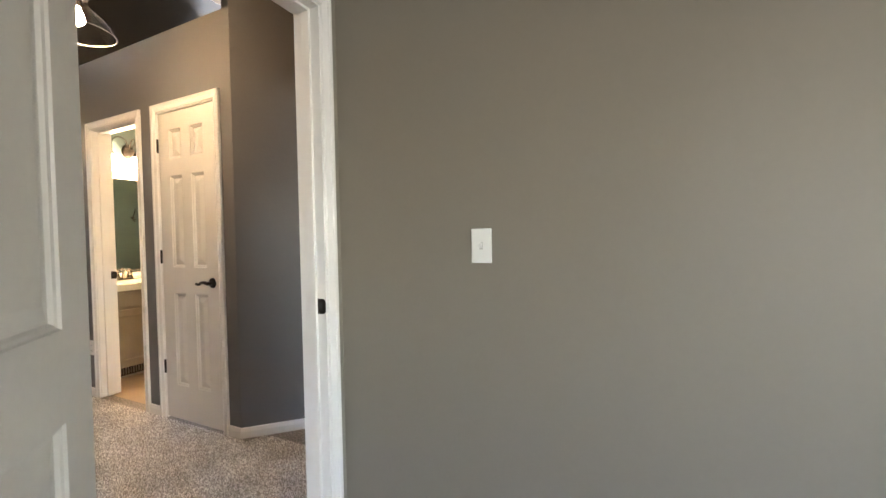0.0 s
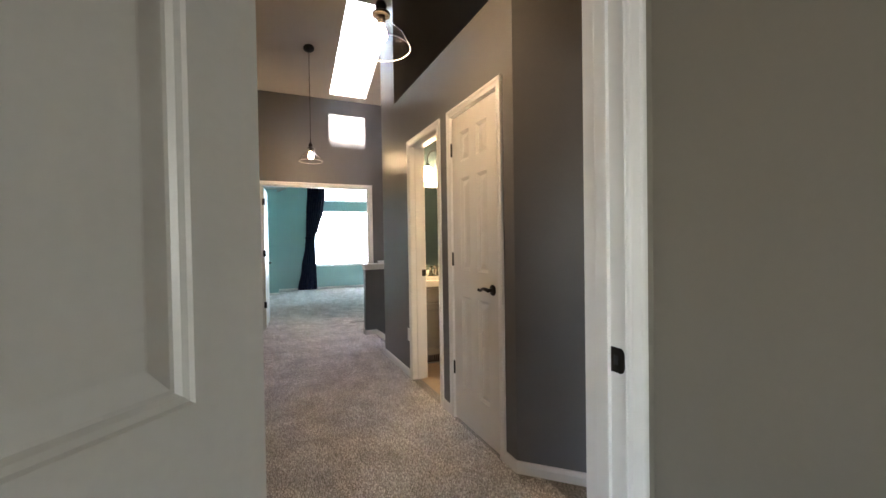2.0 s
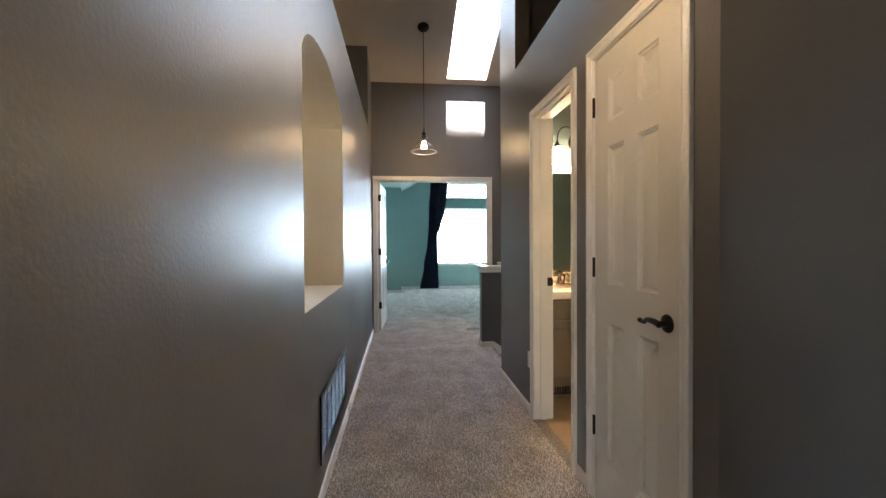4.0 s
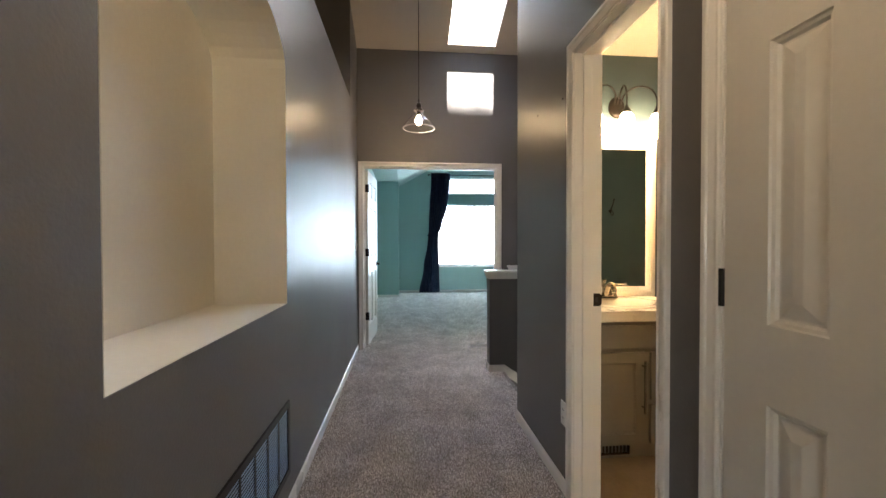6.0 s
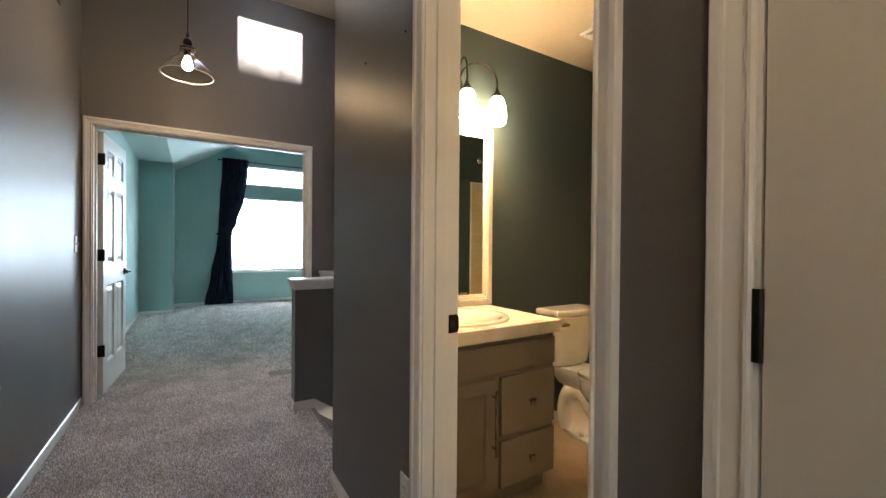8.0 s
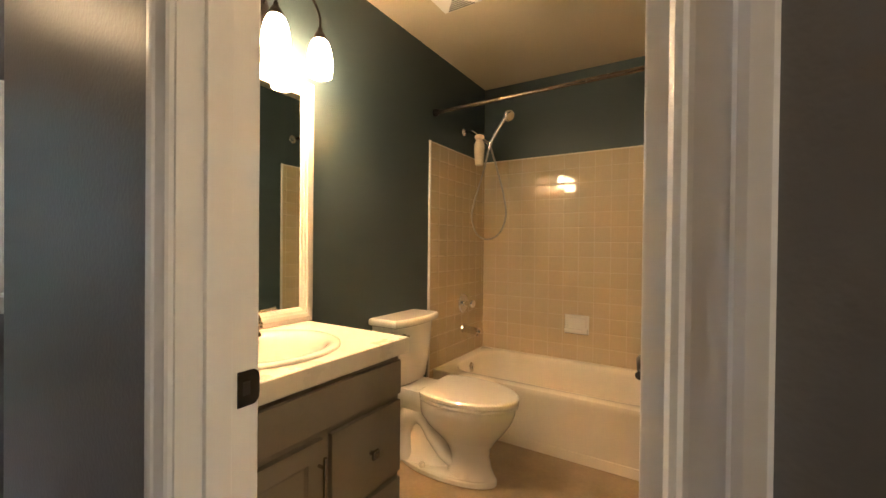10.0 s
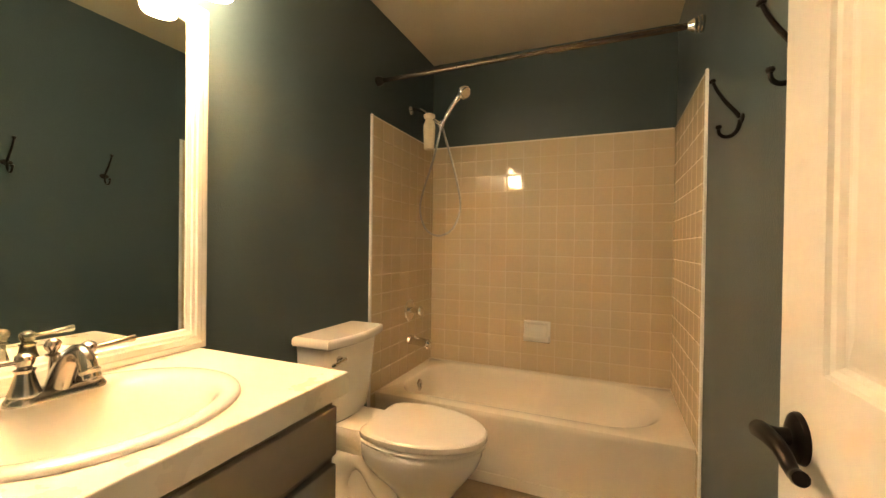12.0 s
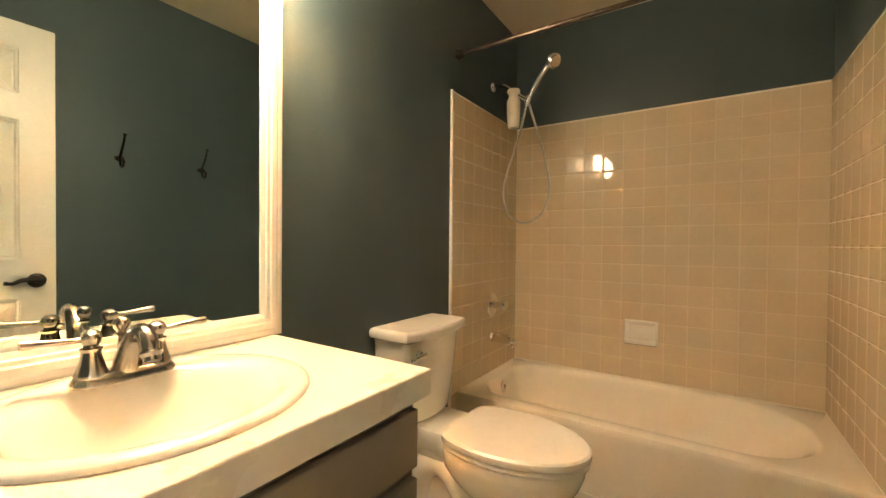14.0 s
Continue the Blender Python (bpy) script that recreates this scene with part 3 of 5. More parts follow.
# ---- trim ----
frame_room = door_frame("door_frame_room", "y", -1.165, -1.046, 0.255, 1.027, 2.04, "white painted room door frame", stop=(-1.12, -1.085))
frame_bath = door_frame("door_frame_bath", "x", 1.47, 1.589, -3.702, -3.106, 2.04, "white painted bathroom door frame", stop=(1.505, 1.545))
door_frame("door_frame_closet", "x", 1.47, 1.585, -2.860, -2.284, 2.04, "white painted closet door frame", sides=(0,), stop=(1.51, 1.55))
door_frame("door_frame_bedroom", "y", -6.62, -6.49, 0.256, 1.764, 2.045, "white painted double door frame", stop=(-6.57, -6.54))

frame_side = door_frame("door_frame_side", "x", 0.0, 0.1, 0.484, 1.096, 2.04, "white painted door frame in the angled wall", sides=(0,), stop=(0.045, 0.08))
frame_side.matrix_basis = DIAG


def baseboard(path, label="white painted baseboard"):
    structure("baseboard", sweep(bmesh.new(), path, BASE, lambda u, v, q: (u, v, q)), TRIM, label, "baseboard")


baseboard([(-1.165, 0.19), (-6.49, 0.19)][::-1])
baseboard([(-1.831, 1.766), (-2.127, 1.47), (-2.228, 1.47)])
baseboard([(-2.917, 1.47), (-3.049, 1.47)])
baseboard([(-3.759, 1.47), (-4.618, 1.47), (-4.618, 1.63)])
baseboard([(-6.49, 1.91), (-6.49, 1.830)][::1])
baseboard([(-6.62, 0.12), (-10.8, 0.12), (-10.8, 0.58), (-11.6, 0.58), (-11.6, 4.9)][::-1])
baseboard([(-4.546, 2.40), (-4.546, 3.34)][::-1])
baseboard([(-3.02, 2.35), (-3.02, 3.34)])
baseboard([(-1.046, 0.18), (-1.046, -4.0)][::-1])
baseboard([(6.5, 1.12), (-0.99, 1.12)][::1])

# ---- doors ----
panel_door("room_door", "white six-panel room door standing open", pose(-1.019, 0.277, 0.012, 0, 0, -43), 0.765, hinge_side=1, towards=-1, hinges=False)
panel_door("closet_door", "white six-panel closet door, closed", pose(-2.857, 1.4885, 0.012, 0, 0, 0), 0.570, hinge_side=-1, towards=-1)
panel_door("bath_door", "white six-panel bathroom door standing open", pose(-3.110, 1.637, 0.012, 0, 0, 91), 0.590, hinge_side=-1, towards=-1)
panel_door("side_door", "white six-panel door in the angled wall, closed", DIAG @ pose(0.487, 0.0185, 0.012), 0.606, hinge_side=-1, towards=-1)
panel_door("bedroom_door", "white six-panel bedroom door standing open", pose(-6.64, 0.275, 0.012, 0, 0, 176), 0.745, hinge_side=-1, towards=-1)


def strike_plate(parent, place, out, toward):
    """Rounded strike plate with its latch hole, let into a jamb."""
    m = Matrix.Translation(place) @ Matrix((Vector(toward), Vector(out).cross(Vector(toward)), Vector(out))).transposed().to_4x4()
    bm = bmesh.new()
    outline = [(-0.014, -0.029), (0.012, -0.029)] + [(0.012 + 0.012 * math.sin(math.pi * k / 12), -0.013 - 0.016 * math.cos(math.pi * k / 12)) for k in range(1, 7)] + [(0.012 + 0.012 * math.cos(math.pi * k / 12), 0.013 + 0.016 * math.sin(math.pi * k / 12)) for k in range(0, 6)] + [(0.012, 0.029), (-0.014, 0.029)]
    rings_mesh(bm, [[m @ Vector((x, y, z)) for x, y in outline] for z in (0.0, 0.0018)])
    p = part("strike_plate", bm, BRONZE, parent, "dark bronze strike plate")
    bm = bmesh.new()
    rings_mesh(bm, [[m @ Vector((x, y, z)) for x, y in ((-0.006, -0.011), (0.007, -0.011), (0.007, 0.011), (-0.006, 0.011))] for z in (0.0018, 0.0024)])
    part("latch_hole", bm, BLACK, p)


strike_plate(frame_room, (-1.070, 1.027, 0.925), (0, -1, 0), (1, 0, 0))
strike_plate(frame_bath, (-3.702, 1.573, 0.937), (1, 0, 0), (0, 1, 0))
for z in (0.296, 1.034, 1.771):
    bm = bmesh.new()
    rings_mesh(bm, [[Vector((-p.x, y, p.y)) for p in rrect(1.050, 1.086, z, z + 0.089, 0.002, 0, 5, 0.015)] for y in (0.255, 0.2568)])
    part("hinge_leaf", bm, BRONZE, frame_room, "dark bronze hinge leaf with rounded corners")

# ---- hallway and stairs ----
def half_wall(lo, hi, cap_lo, cap_hi, label):
    structure("half_wall", boxed(lo, hi), GREY, label, "half wall")
    cap = thing("half_wall_cap", "white moulded wooden cap on a half wall", "wall cap", kind="structure")
    part("cap_board", boxed(cap_lo, cap_hi, 0.006, 3), TRIM, cap)
    x0, y0, z = lo[0], lo[1], hi[2]
    x1, y1 = hi[0], hi[1]
    bm = bmesh.new()
    rings_mesh(bm, [[Vector(p) for p in ((x0 - d, y0 - d, zz), (x1 + d, y0 - d, zz), (x1 + d, y1 + d, zz), (x0 - d, y1 + d, zz))] for d, zz in ((0.003, z - 0.055), (0.006, z - 0.05), (0.010, z - 0.03), (0.020, z - 0.006), (0.022, z - 0.0005))])
    part("cap_moulding", bm, TRIM, cap)


half_wall((-5.72, 1.492, -2.2), (-5.605, 4.30, 0.915), (-5.748, 1.464, 0.915), (-5.577, 4.30, 0.938), "grey half wall beside the stairs")
half_wall((-6.488, 1.915, -0.04), (-5.722, 2.03, 0.915), (-6.488, 1.885, 0.915), (-5.750, 2.06, 0.938), "grey half wall at the end of the landing")
baseboard([(-5.605, 1.63), (-5.605, 1.492), (-5.72, 1.492), (-5.72, 1.9)])
bm = bmesh.new()
for k in range(9):
    y, z = 1.63 + 0.26 * k, -0.18 * (k + 1)
    box(bm, (-5.605, y, z - 0.2), (-4.64, y + 0.285, z), 0.012, 2)
    box(bm, (-5.605, y - 0.02, z + 0.145), (-4.618, y + 0.006, z + 0.179), 0.012, 2)
structure("stairs", bm, CARPET, "carpeted stairs going down", "stairs")
for x, d in ((-5.605, 0.012), (-4.618, -0.012)):
    bm = bmesh.new()
    prof = [(1.63, 0.063), (1.63, -0.03), (4.2, -1.81), (4.2, -1.70)]
    rings_mesh(bm, [[Vector((xx, y, z)) for y, z in prof] for xx in (x, x + d)])
    structure("stair_skirt", bm, TRIM, "white sloped stair skirting board", "trim")


def pendant(m, cord, label):
    """Clear glass bell on a cord; local origin at the middle of the rim."""
    p = thing("pendant_lamp", label, "pendant lamp", m, group="hallway pendants")
    prof = [(0.142, 0.0), (0.1445, 0.004), (0.1425, 0.008), (0.134, 0.030), (0.116, 0.060), (0.088, 0.090), (0.062, 0.112), (0.048, 0.128), (0.042, 0.150), (0.041, 0.168)]
    part("shade", lathe(bmesh.new(), prof, 48), LAMPGLASS, p, "clear glass bell shade", True)
    rim = bmesh.new()
    tube(rim, [(0.1430 * math.cos(2 * math.pi * k / 48), 0.1430 * math.sin(2 * math.pi * k / 48), 0.003) for k in range(49)], 0.0022, 8)
    part("shade_rim", rim, LAMPGLASS2, p, "", True)
    part("bulb", lathe(bmesh.new(), [(0, 0.035), (0.012, 0.037), (0.024, 0.048), (0.029, 0.063), (0.028, 0.078), (0.020, 0.098), (0.014, 0.112), (0.013, 0.125), (0, 0.125)], 20), BULB, p, "glowing warm bulb", True)
    part("socket", lathe(bmesh.new(), [(0, 0.120), (0.020, 0.120), (0.020, 0.160), (0.044, 0.163), (0.046, 0.172), (0.040, 0.178), (0.024, 0.182), (0.022, 0.190), (0.026, 0.196), (0.028, 0.212), (0.024, 0.226), (0.016, 0.236), (0.010, 0.240), (0.009, 0.258), (0.006, 0.275), (0, 0.275)], 24), BRONZE, p, "dark bronze lamp socket", True)
    part("cord", tube(bmesh.new(), [(0, 0, 0.26), (0.0015, 0, 0.26 + cord / 2), (0, 0, 0.26 + cord)], 0.0034, 8), BRONZE, p, "", True)
    z = 0.26 + cord
    part("canopy", lathe(bmesh.new(), [(0, -0.030), (0.02, -0.030), (0.055, -0.022), (0.066, -0.012), (0.068, 0.0), (0, 0.002)], 32, Matrix.Translation((0, 0, z)) @ Euler((0, -math.atan(0.378), 0)).to_matrix().to_4x4()), BRONZE, p, "dark bronze ceiling canopy", True)
    return p


LAMPGLASS2 = mat("glass_rim", (0.85, 0.84, 0.80), 0.15, var=0.01, coat=0.5)
pendant(Matrix.Translation((-5.667, 0.844, 2.245)), ceil_z(-5.667) - 2.245 - 0.26 + 0.005, "clear glass bell pendant lamp hanging lit above the hallway")
pendant(Matrix.Translation((-2.335, 0.842, 2.165)), ceil_z(-2.335) - 2.165 - 0.26 + 0.005, "clear glass bell pendant lamp hanging lit above the hallway")


def wall_plate(name, label, m, kind):
    """Switch or outlet plate; local z out of the wall, y up."""
    p = thing(name, label, "light switch" if kind == "switch" else "outlet", m)
    bm = bmesh.new()
    rings_mesh(bm, [[Vector((x * sx, y * sy, z)) for sx, sy in ((-1, -1), (1, -1), (1, 1), (-1, 1))] for x, y, z in ((0.035, 0.057, 0.0003), (0.035, 0.057, 0.003), (0.033, 0.055, 0.0055), (0.031, 0.053, 0.006))])
    part("plate", bm, PLASTIC, p)
    for y in (-0.030, 0.030):
        part("screw", lathe(bmesh.new(), [(0, 0.0068), (0.0022, 0.0066), (0.003, 0.006), (0, 0.0058)], 10, Matrix.Translation((0, y, 0))), PLASTIC, p)
    if kind == "switch":
        part("toggle_slot", boxed((-0.0055, -0.012, 0.0055), (0.0055, 0.012, 0.0064)), SLOT_SHADE, p)
        bm = bmesh.new()
        rings_mesh(bm, [[Vector((sx * w, y0 + sy * h, z)) for sx, sy in ((-1, -1), (1, -1), (1, 1), (-1, 1))] for w, h, y0, z in ((0.0042, 0.008, 0, 0.006), (0.0040, 0.0055, 0.004, 0.012), (0.0034, 0.004, 0.0075, 0.019), (0.003, 0.003, 0.008, 0.0205))])
        part("toggle", bm, PLASTIC, p)
    else:
        for y in (-0.020, 0.020):
            o = part("socket_face", boxed((-0.015, y - 0.014, 0.0055), (0.015, y + 0.014, 0.0075), 0.0009, 1), PLASTIC, p)
            for x in (-0.006, 0.006):
                part("slot", boxed((x - 0.0012, y - 0.004, 0.0075), (x + 0.0012, y + 0.005, 0.0079)), BLACK, o)
    return p


# plate plastic darkened to paint the shade round the switch toggle
SLOT_SHADE = mat("shaded_slot_plastic", (0.50, 0.48, 0.45), 0.35, var=0.01)


def plate_pose(x, y, z, out):
    """Pose with local z along out and local y up."""
    o = Vector(out)
    u = Vector((0, 0, 1))
    return Matrix.Translation((x, y, z)) @ Matrix((u.cross(o), u, o)).transposed().to_4x4()


wall_plate("light_switch", "white toggle light switch on the greige wall", plate_pose(-0.454, 1.12, 1.146, (0, -1, 0)), "switch")
wall_plate("light_switch", "white toggle light switch on the grey hallway wall", plate_pose(-1.454, 0.19, 1.156, (0, 1, 0)) @ Matrix.Diagonal((1.13, 1.10, 1.1, 1)), "switch")
wall_plate("light_switch", "white toggle light switch beside the bedroom doorway", plate_pose(-6.32, 0.19, 1.172, (0, 1, 0)), "switch")
wall_plate("outlet", "white duplex outlet low on the hallway wall", plate_pose(-3.81, 1.47, 0.376, (0, -1, 0)), "outlet")

# return air grille
g = thing("return_air_grille", "dark-framed return air grille with slanted metal louvres", "air vent")
GX0, GX1, GZ0, GZ1 = -3.80, -2.975, 0.172, 0.498
part("backing", boxed((GX0 + 0.01, 0.1902, GZ0 + 0.01), (GX1 - 0.01, 0.1912, GZ1 - 0.01)), BLACK, g)
bm = slab([GX0, GX1], [GZ0, GZ1], [(GX0 + 0.028, GX1 - 0.028, GZ0 + 0.028, GZ1 - 0.028)], 0.1905, 0.199, lambda u, v, w: (u, w, v))
part("frame", bm, BRONZE, g, "dark painted metal frame")
secs = 6
sw = (GX1 - GX0 - 0.056) / secs
for i in range(secs):
    x0 = GX0 + 0.028 + i * sw
    if i:
        part("mullion", boxed((x0 - 0.008, 0.191, GZ0 + 0.028), (x0 + 0.008, 0.1980, GZ1 - 0.028)), BRONZE, g)
    for k in range(20):
        z = GZ0 + 0.033 + k * 0.0132
        bm = bmesh.new()
        prof = [(0.1945, z), (0.1972, z + 0.0110), (0.1977, z + 0.0106), (0.1950, z - 0.0004)]
        rings_mesh(bm, [[Vector((x, y, zz)) for y, zz in prof] for x in (x0 + 0.008, x0 + sw - 0.008)])
        part("louvre", bm, BLUELIT_METAL, g)

# ---- bedroom ----
def window(name, y0, y1, z0, z1, mullion, label):
    w = thing(name, label, "window", kind="structure")
    bm = slab([y0, y1], [z0, z1], [(y0 + 0.04, y1 - 0.04, z0 + 0.04, z1 - 0.04)], -11.69, -11.63, lambda u, v, q: (q, u, v))
    part("window_frame", bm, VINYLWIN, w)
    cuts = [y0 + 0.04, *mullion, y1 - 0.04]
    for a, b in zip(cuts, cuts[1:]):
        part("pane", boxed((-11.664, a + 0.002, z0 + 0.041), (-11.660, b - 0.002, z1 - 0.041)), GLASS, w).visible_shadow = False
    for y in mullion:
        part("mullion", boxed((-11.685, y - 0.02, z0 + 0.04), (-11.635, y + 0.02, z1 - 0.04), 0.004, 1), VINYLWIN, w)


window("window_1", 1.50, 3.30, 0.64, 2.13, [2.41], "large white-framed sliding bedroom window")
window("window_2", 1.50, 3.30, 2.37, 2.78, [], "white-framed transom window above the bedroom window")
structure("window_sill", boxed((-11.63, 1.46, 0.612), (-11.565, 3.34, 0.64), 0.006, 2), TRIM, "white window sill", "sill")
structure("backdrop", boxed((-14.6, -6, -3), (-14.5, 10, 17)), SKYGLOW, "bright hazy daylight beyond the window", "sky")
c = thing("curtain", "navy blue curtain panel tied back beside the window", "curtain")
def edge(z):
    rows = [(0.02, 1.06, 1.55), (0.6, 1.16, 1.53), (1.2, 1.26, 1.50), (1.37, 1.28, 1.50), (1.6, 1.29, 1.60), (2.1, 1.31, 1.735), (2.6, 1.345, 1.80), (2.86, 1.35, 1.815)]
    for (a, l0, r0), (b, l1, r1) in zip(rows, rows[1:]):
        if z <= b:
            t = max(0, (z - a) / (b - a))
            t = t * t * (3 - 2 * t)
            return l0 + (l1 - l0) * t, r0 + (r1 - r0) * t
    return rows[-1][1:]
bm = bmesh.new()
rings, NF = [], 80
for k in range(46):
    z = 0.015 + 2.845 * k / 45
    l, r = edge(z)
    amp = 0.035 * min(1, (r - l) / 0.45) + 0.008
    row = []
    for s in (0, 1):
        for i in range(NF + 1):
            u = (i if not s else NF - i) / NF
            ph = 2 * math.pi * (7 * u + 0.12 * math.sin(2.1 * z + 5 * u))
            row.append(Vector((-11.50 + amp * math.sin(ph) + 0.012 * math.sin(2.3 * ph + z) + (0.004 if s else 0), l + (r - l) * u, z)))
    rings.append(row)
rings_mesh(bm, rings)
part("cloth", bm, NAVY, c, "", True)
bm = bmesh.new()
tube(bm, curve([(-11.60, 1.30, 1.40), (-11.46, 1.26, 1.37), (-11.435, 1.39, 1.36), (-11.46, 1.52, 1.38), (-11.60, 1.40, 1.40)], 6), 0.012, 8)
part("tieback", bm, NAVY, c, "", True)
r = thing("curtain_rod", "dark metal curtain rod above the bedroom window", "curtain rod")
part("rod", tube(bmesh.new(), [(-11.50, 1.30, 2.815), (-11.50, 3.55, 2.815)], 0.010, 10), BRONZE, r, "", True)
part("finial", lathe(bmesh.new(), [(0, -0.02), (0.018, -0.012), (0.022, 0), (0.018, 0.012), (0, 0.02)], 14, Matrix.Translation((-11.50, 1.29, 2.815))), BRONZE, r, "", True)
for y in (1.42, 3.45):
    part("bracket", tube(bmesh.new(), [(-11.60, y, 2.80), (-11.55, y, 2.80), (-11.50, y, 2.815)], 0.007, 8), BRONZE, r, "", True)
reg = thing("floor_register", "brown metal floor register in the carpet", "air vent")
part("frame", slab([-11.50, -11.40], [2.40, 2.72], [(-11.485, -11.415, 2.415, 2.705)], 0.0005, 0.006, lambda u, v, w: (u, v, w)), STEEL_BROWN, reg)
for k in range(9):
    part("slat", boxed((-11.484, 2.42 + 0.032 * k, 0.001), (-11.416, 2.436 + 0.032 * k, 0.005)), STEEL_BROWN, reg)


# tufts of the hallway carpet
def tuft_patch(x0, x1, y0, y1, pitch):
    rng = np.random.default_rng(7)
    gx, gy = np.meshgrid(np.arange(x0, x1, pitch), np.arange(y0, y1, pitch))
    cx = gx.ravel() + rng.uniform(-0.5, 0.5, gx.size) * pitch
    cy = gy.ravel() + rng.uniform(-0.5, 0.5, gx.size) * pitch
    n = cx.size
    turn, rad, tall = rng.uniform(0, 2 * np.pi, n), rng.uniform(0.48, 0.77, n) * pitch, rng.uniform(0.53, 1.4, n) * pitch
    co = np.zeros((n, 5, 3))
    for k in range(4):
        a = turn + k * np.pi / 2
        co[:, k, 0], co[:, k, 1], co[:, k, 2] = cx + rad * np.cos(a), cy + rad * 0.7 * np.sin(a), -0.001
    co[:, 4, 0], co[:, 4, 1], co[:, 4, 2] = cx + rng.normal(0, 0.0028, n), cy + rng.normal(0, 0.0028, n), tall
    base = (np.arange(n) * 5)[:, None, None]
    tri = (base + np.array([[0, 1, 4], [1, 2, 4], [2, 3, 4], [3, 0, 4]])[None]).reshape(-1, 3)
    me = bpy.data.meshes.new("carpet_tufts")
    me.vertices.add(n * 5)
    me.vertices.foreach_set("co", co.ravel())
    me.loops.add(tri.size)
    me.loops.foreach_set("vertex_index", tri.ravel().astype(np.int32))
    me.polygons.add(len(tri))
    me.polygons.foreach_set("loop_start", np.arange(0, tri.size, 3, dtype=np.int32))
    me.update(calc_edges=True)
    me.validate()
    me.materials.append(TUFTS)
    return me


for area in ((-5.6, -1.06, 0.206, 1.456, 0.0075), (-7.6, -5.6, 0.206, 1.46, 0.0075), (-2.05, -1.18, 1.46, 1.56, 0.0075), (-5.59, -4.655, 1.46, 1.60, 0.0075), (-6.48, -5.735, 1.46, 1.90, 0.0085), (-7.6, -6.63, 1.46, 4.7, 0.011), (-10.79, -7.6, 0.135, 4.7, 0.0125), (-11.585, -10.79, 0.595, 4.7, 0.0125)):
    ob = new("carpet_tufts", tuft_patch(*area))
    tagged(ob, "mottled beige and brown cut carpet pile", "carpet", kind="stuff")


# nail heads in the hallway wall
for x, z in ((-3.84, 1.888), (-4.2, 1.92)):
    n = thing("nail", "small dark nail head in the grey wall", "nail", group="wall nails")
    part("head", lathe(bmesh.new(), [(0, 0.004), (0.004, 0.0035), (0.0055, 0.001), (0.0055, 0.0002), (0, 0.0002)], 12, axis(x, 1.47, z, (0, -1, 0))), BRONZE, n)

# ---- bathroom ----
WX = -4.546  # west wall face


def ellipse(cx, cy, z, a, b, n=56, front=None):
    """Ring round (cx, cy); a along x (front: its own reach towards +x), b along y."""
    out = []
    for k in range(n):
        t = 2 * math.pi * k / n
        c, s = math.cos(t), math.sin(t)
        out.append(Vector((cx + (front if front and c > 0 else a) * c, cy + b * s, z)))
    return out


# vanity cabinet
v = thing("vanity_cabinet", "taupe painted bathroom vanity cabinet under a cream counter", "cabinet")
VX, VY0, VY1 = -4.012, 1.592, 2.365
bm = boxed((WX + 0.001, VY0, 0.10), (VX, VY1, 0.60))
for lo, hi in (((VX - 0.02, VY0, 0.6), (VX, VY1, 0.772)), ((WX + 0.001, VY1 - 0.018, 0.6), (VX - 0.02, VY1, 0.772)), ((WX + 0.001, VY0, 0.6), (VX - 0.02, VY0 + 0.018, 0.772))):
    box(bm, lo, hi)
part("body", bm, TAUPE, v)
part("toe_kick", boxed((WX + 0.001, VY0, 0.0), (VX - 0.06, VY1, 0.0995)), TAUPE, v, "recessed toe kick")
part("false_front", boxed((VX + 0.0005, VY0 + 0.004, 0.628), (VX + 0.018, VY1 - 0.004, 0.752), 0.003, 2), TAUPE, v)


def shaker_door(parent, y0, y1, z0, z1):
    d = part("cabinet_door", slab([y0, y1], [z0, z1], [(y0 + 0.055, y1 - 0.055, z0 + 0.055, z1 - 0.055)], VX + 0.0005, VX + 0.019, lambda u, w, q: (q, u, w)), TAUPE, parent)
    bm = bmesh.new()
    a, b, c, e = y0 + 0.055, y1 - 0.055, z0 + 0.055, z1 - 0.055
    rings_mesh(bm, [[Vector((x, yy, zz)) for yy, zz in ((a + s, c + s), (b - s, c + s), (b - s, e - s), (a + s, e - s))] for s, x in ((0.0, VX + 0.0165), (0.008, VX + 0.009), (0.012, VX + 0.0085))], False, True)
    part("door_panel", bm, TAUPE, d)
    return d


cd = shaker_door(v, VY0 + 0.006, 1.997, 0.112, 0.606)
bm = tube(bmesh.new(), [(VX + 0.046, 1.978, 0.285), (VX + 0.046, 1.978, 0.565)], 0.006, 12)
for z in (0.315, 0.535):
    tube(bm, [(VX + 0.018, 1.978, z), (VX + 0.046, 1.978, z)], 0.0048, 10)
part("pull", bm, NICKEL, cd, "brushed nickel bar pull", True)
for z0, z1 in ((0.346, 0.606), (0.112, 0.322)):
    d = part("drawer", boxed((VX + 0.0005, 2.028, z0), (VX + 0.019, VY1 - 0.006, z1), 0.003, 2), TAUPE, v)
    zc = (z0 + z1) / 2
    bm = lathe(bmesh.new(), [(0, 0), (0.008, 0), (0.006, 0.004), (0.0055, 0.016), (0, 0.016)], 14, axis(VX + 0.019, 2.20, zc, (1, 0, 0)))
    rings_mesh(bm, [[Vector((VX + 0.019 + q, 2.20 + sy * e, zc + sz * e)) for sy, sz in ((-1, -1), (1, -1), (1, 1), (-1, 1))] for q, e in ((0.0145, 0.010), (0.016, 0.0135), (0.024, 0.0145), (0.0275, 0.012), (0.0285, 0.006))])
    part("knob", bm, NICKEL, d, "small square nickel knob")
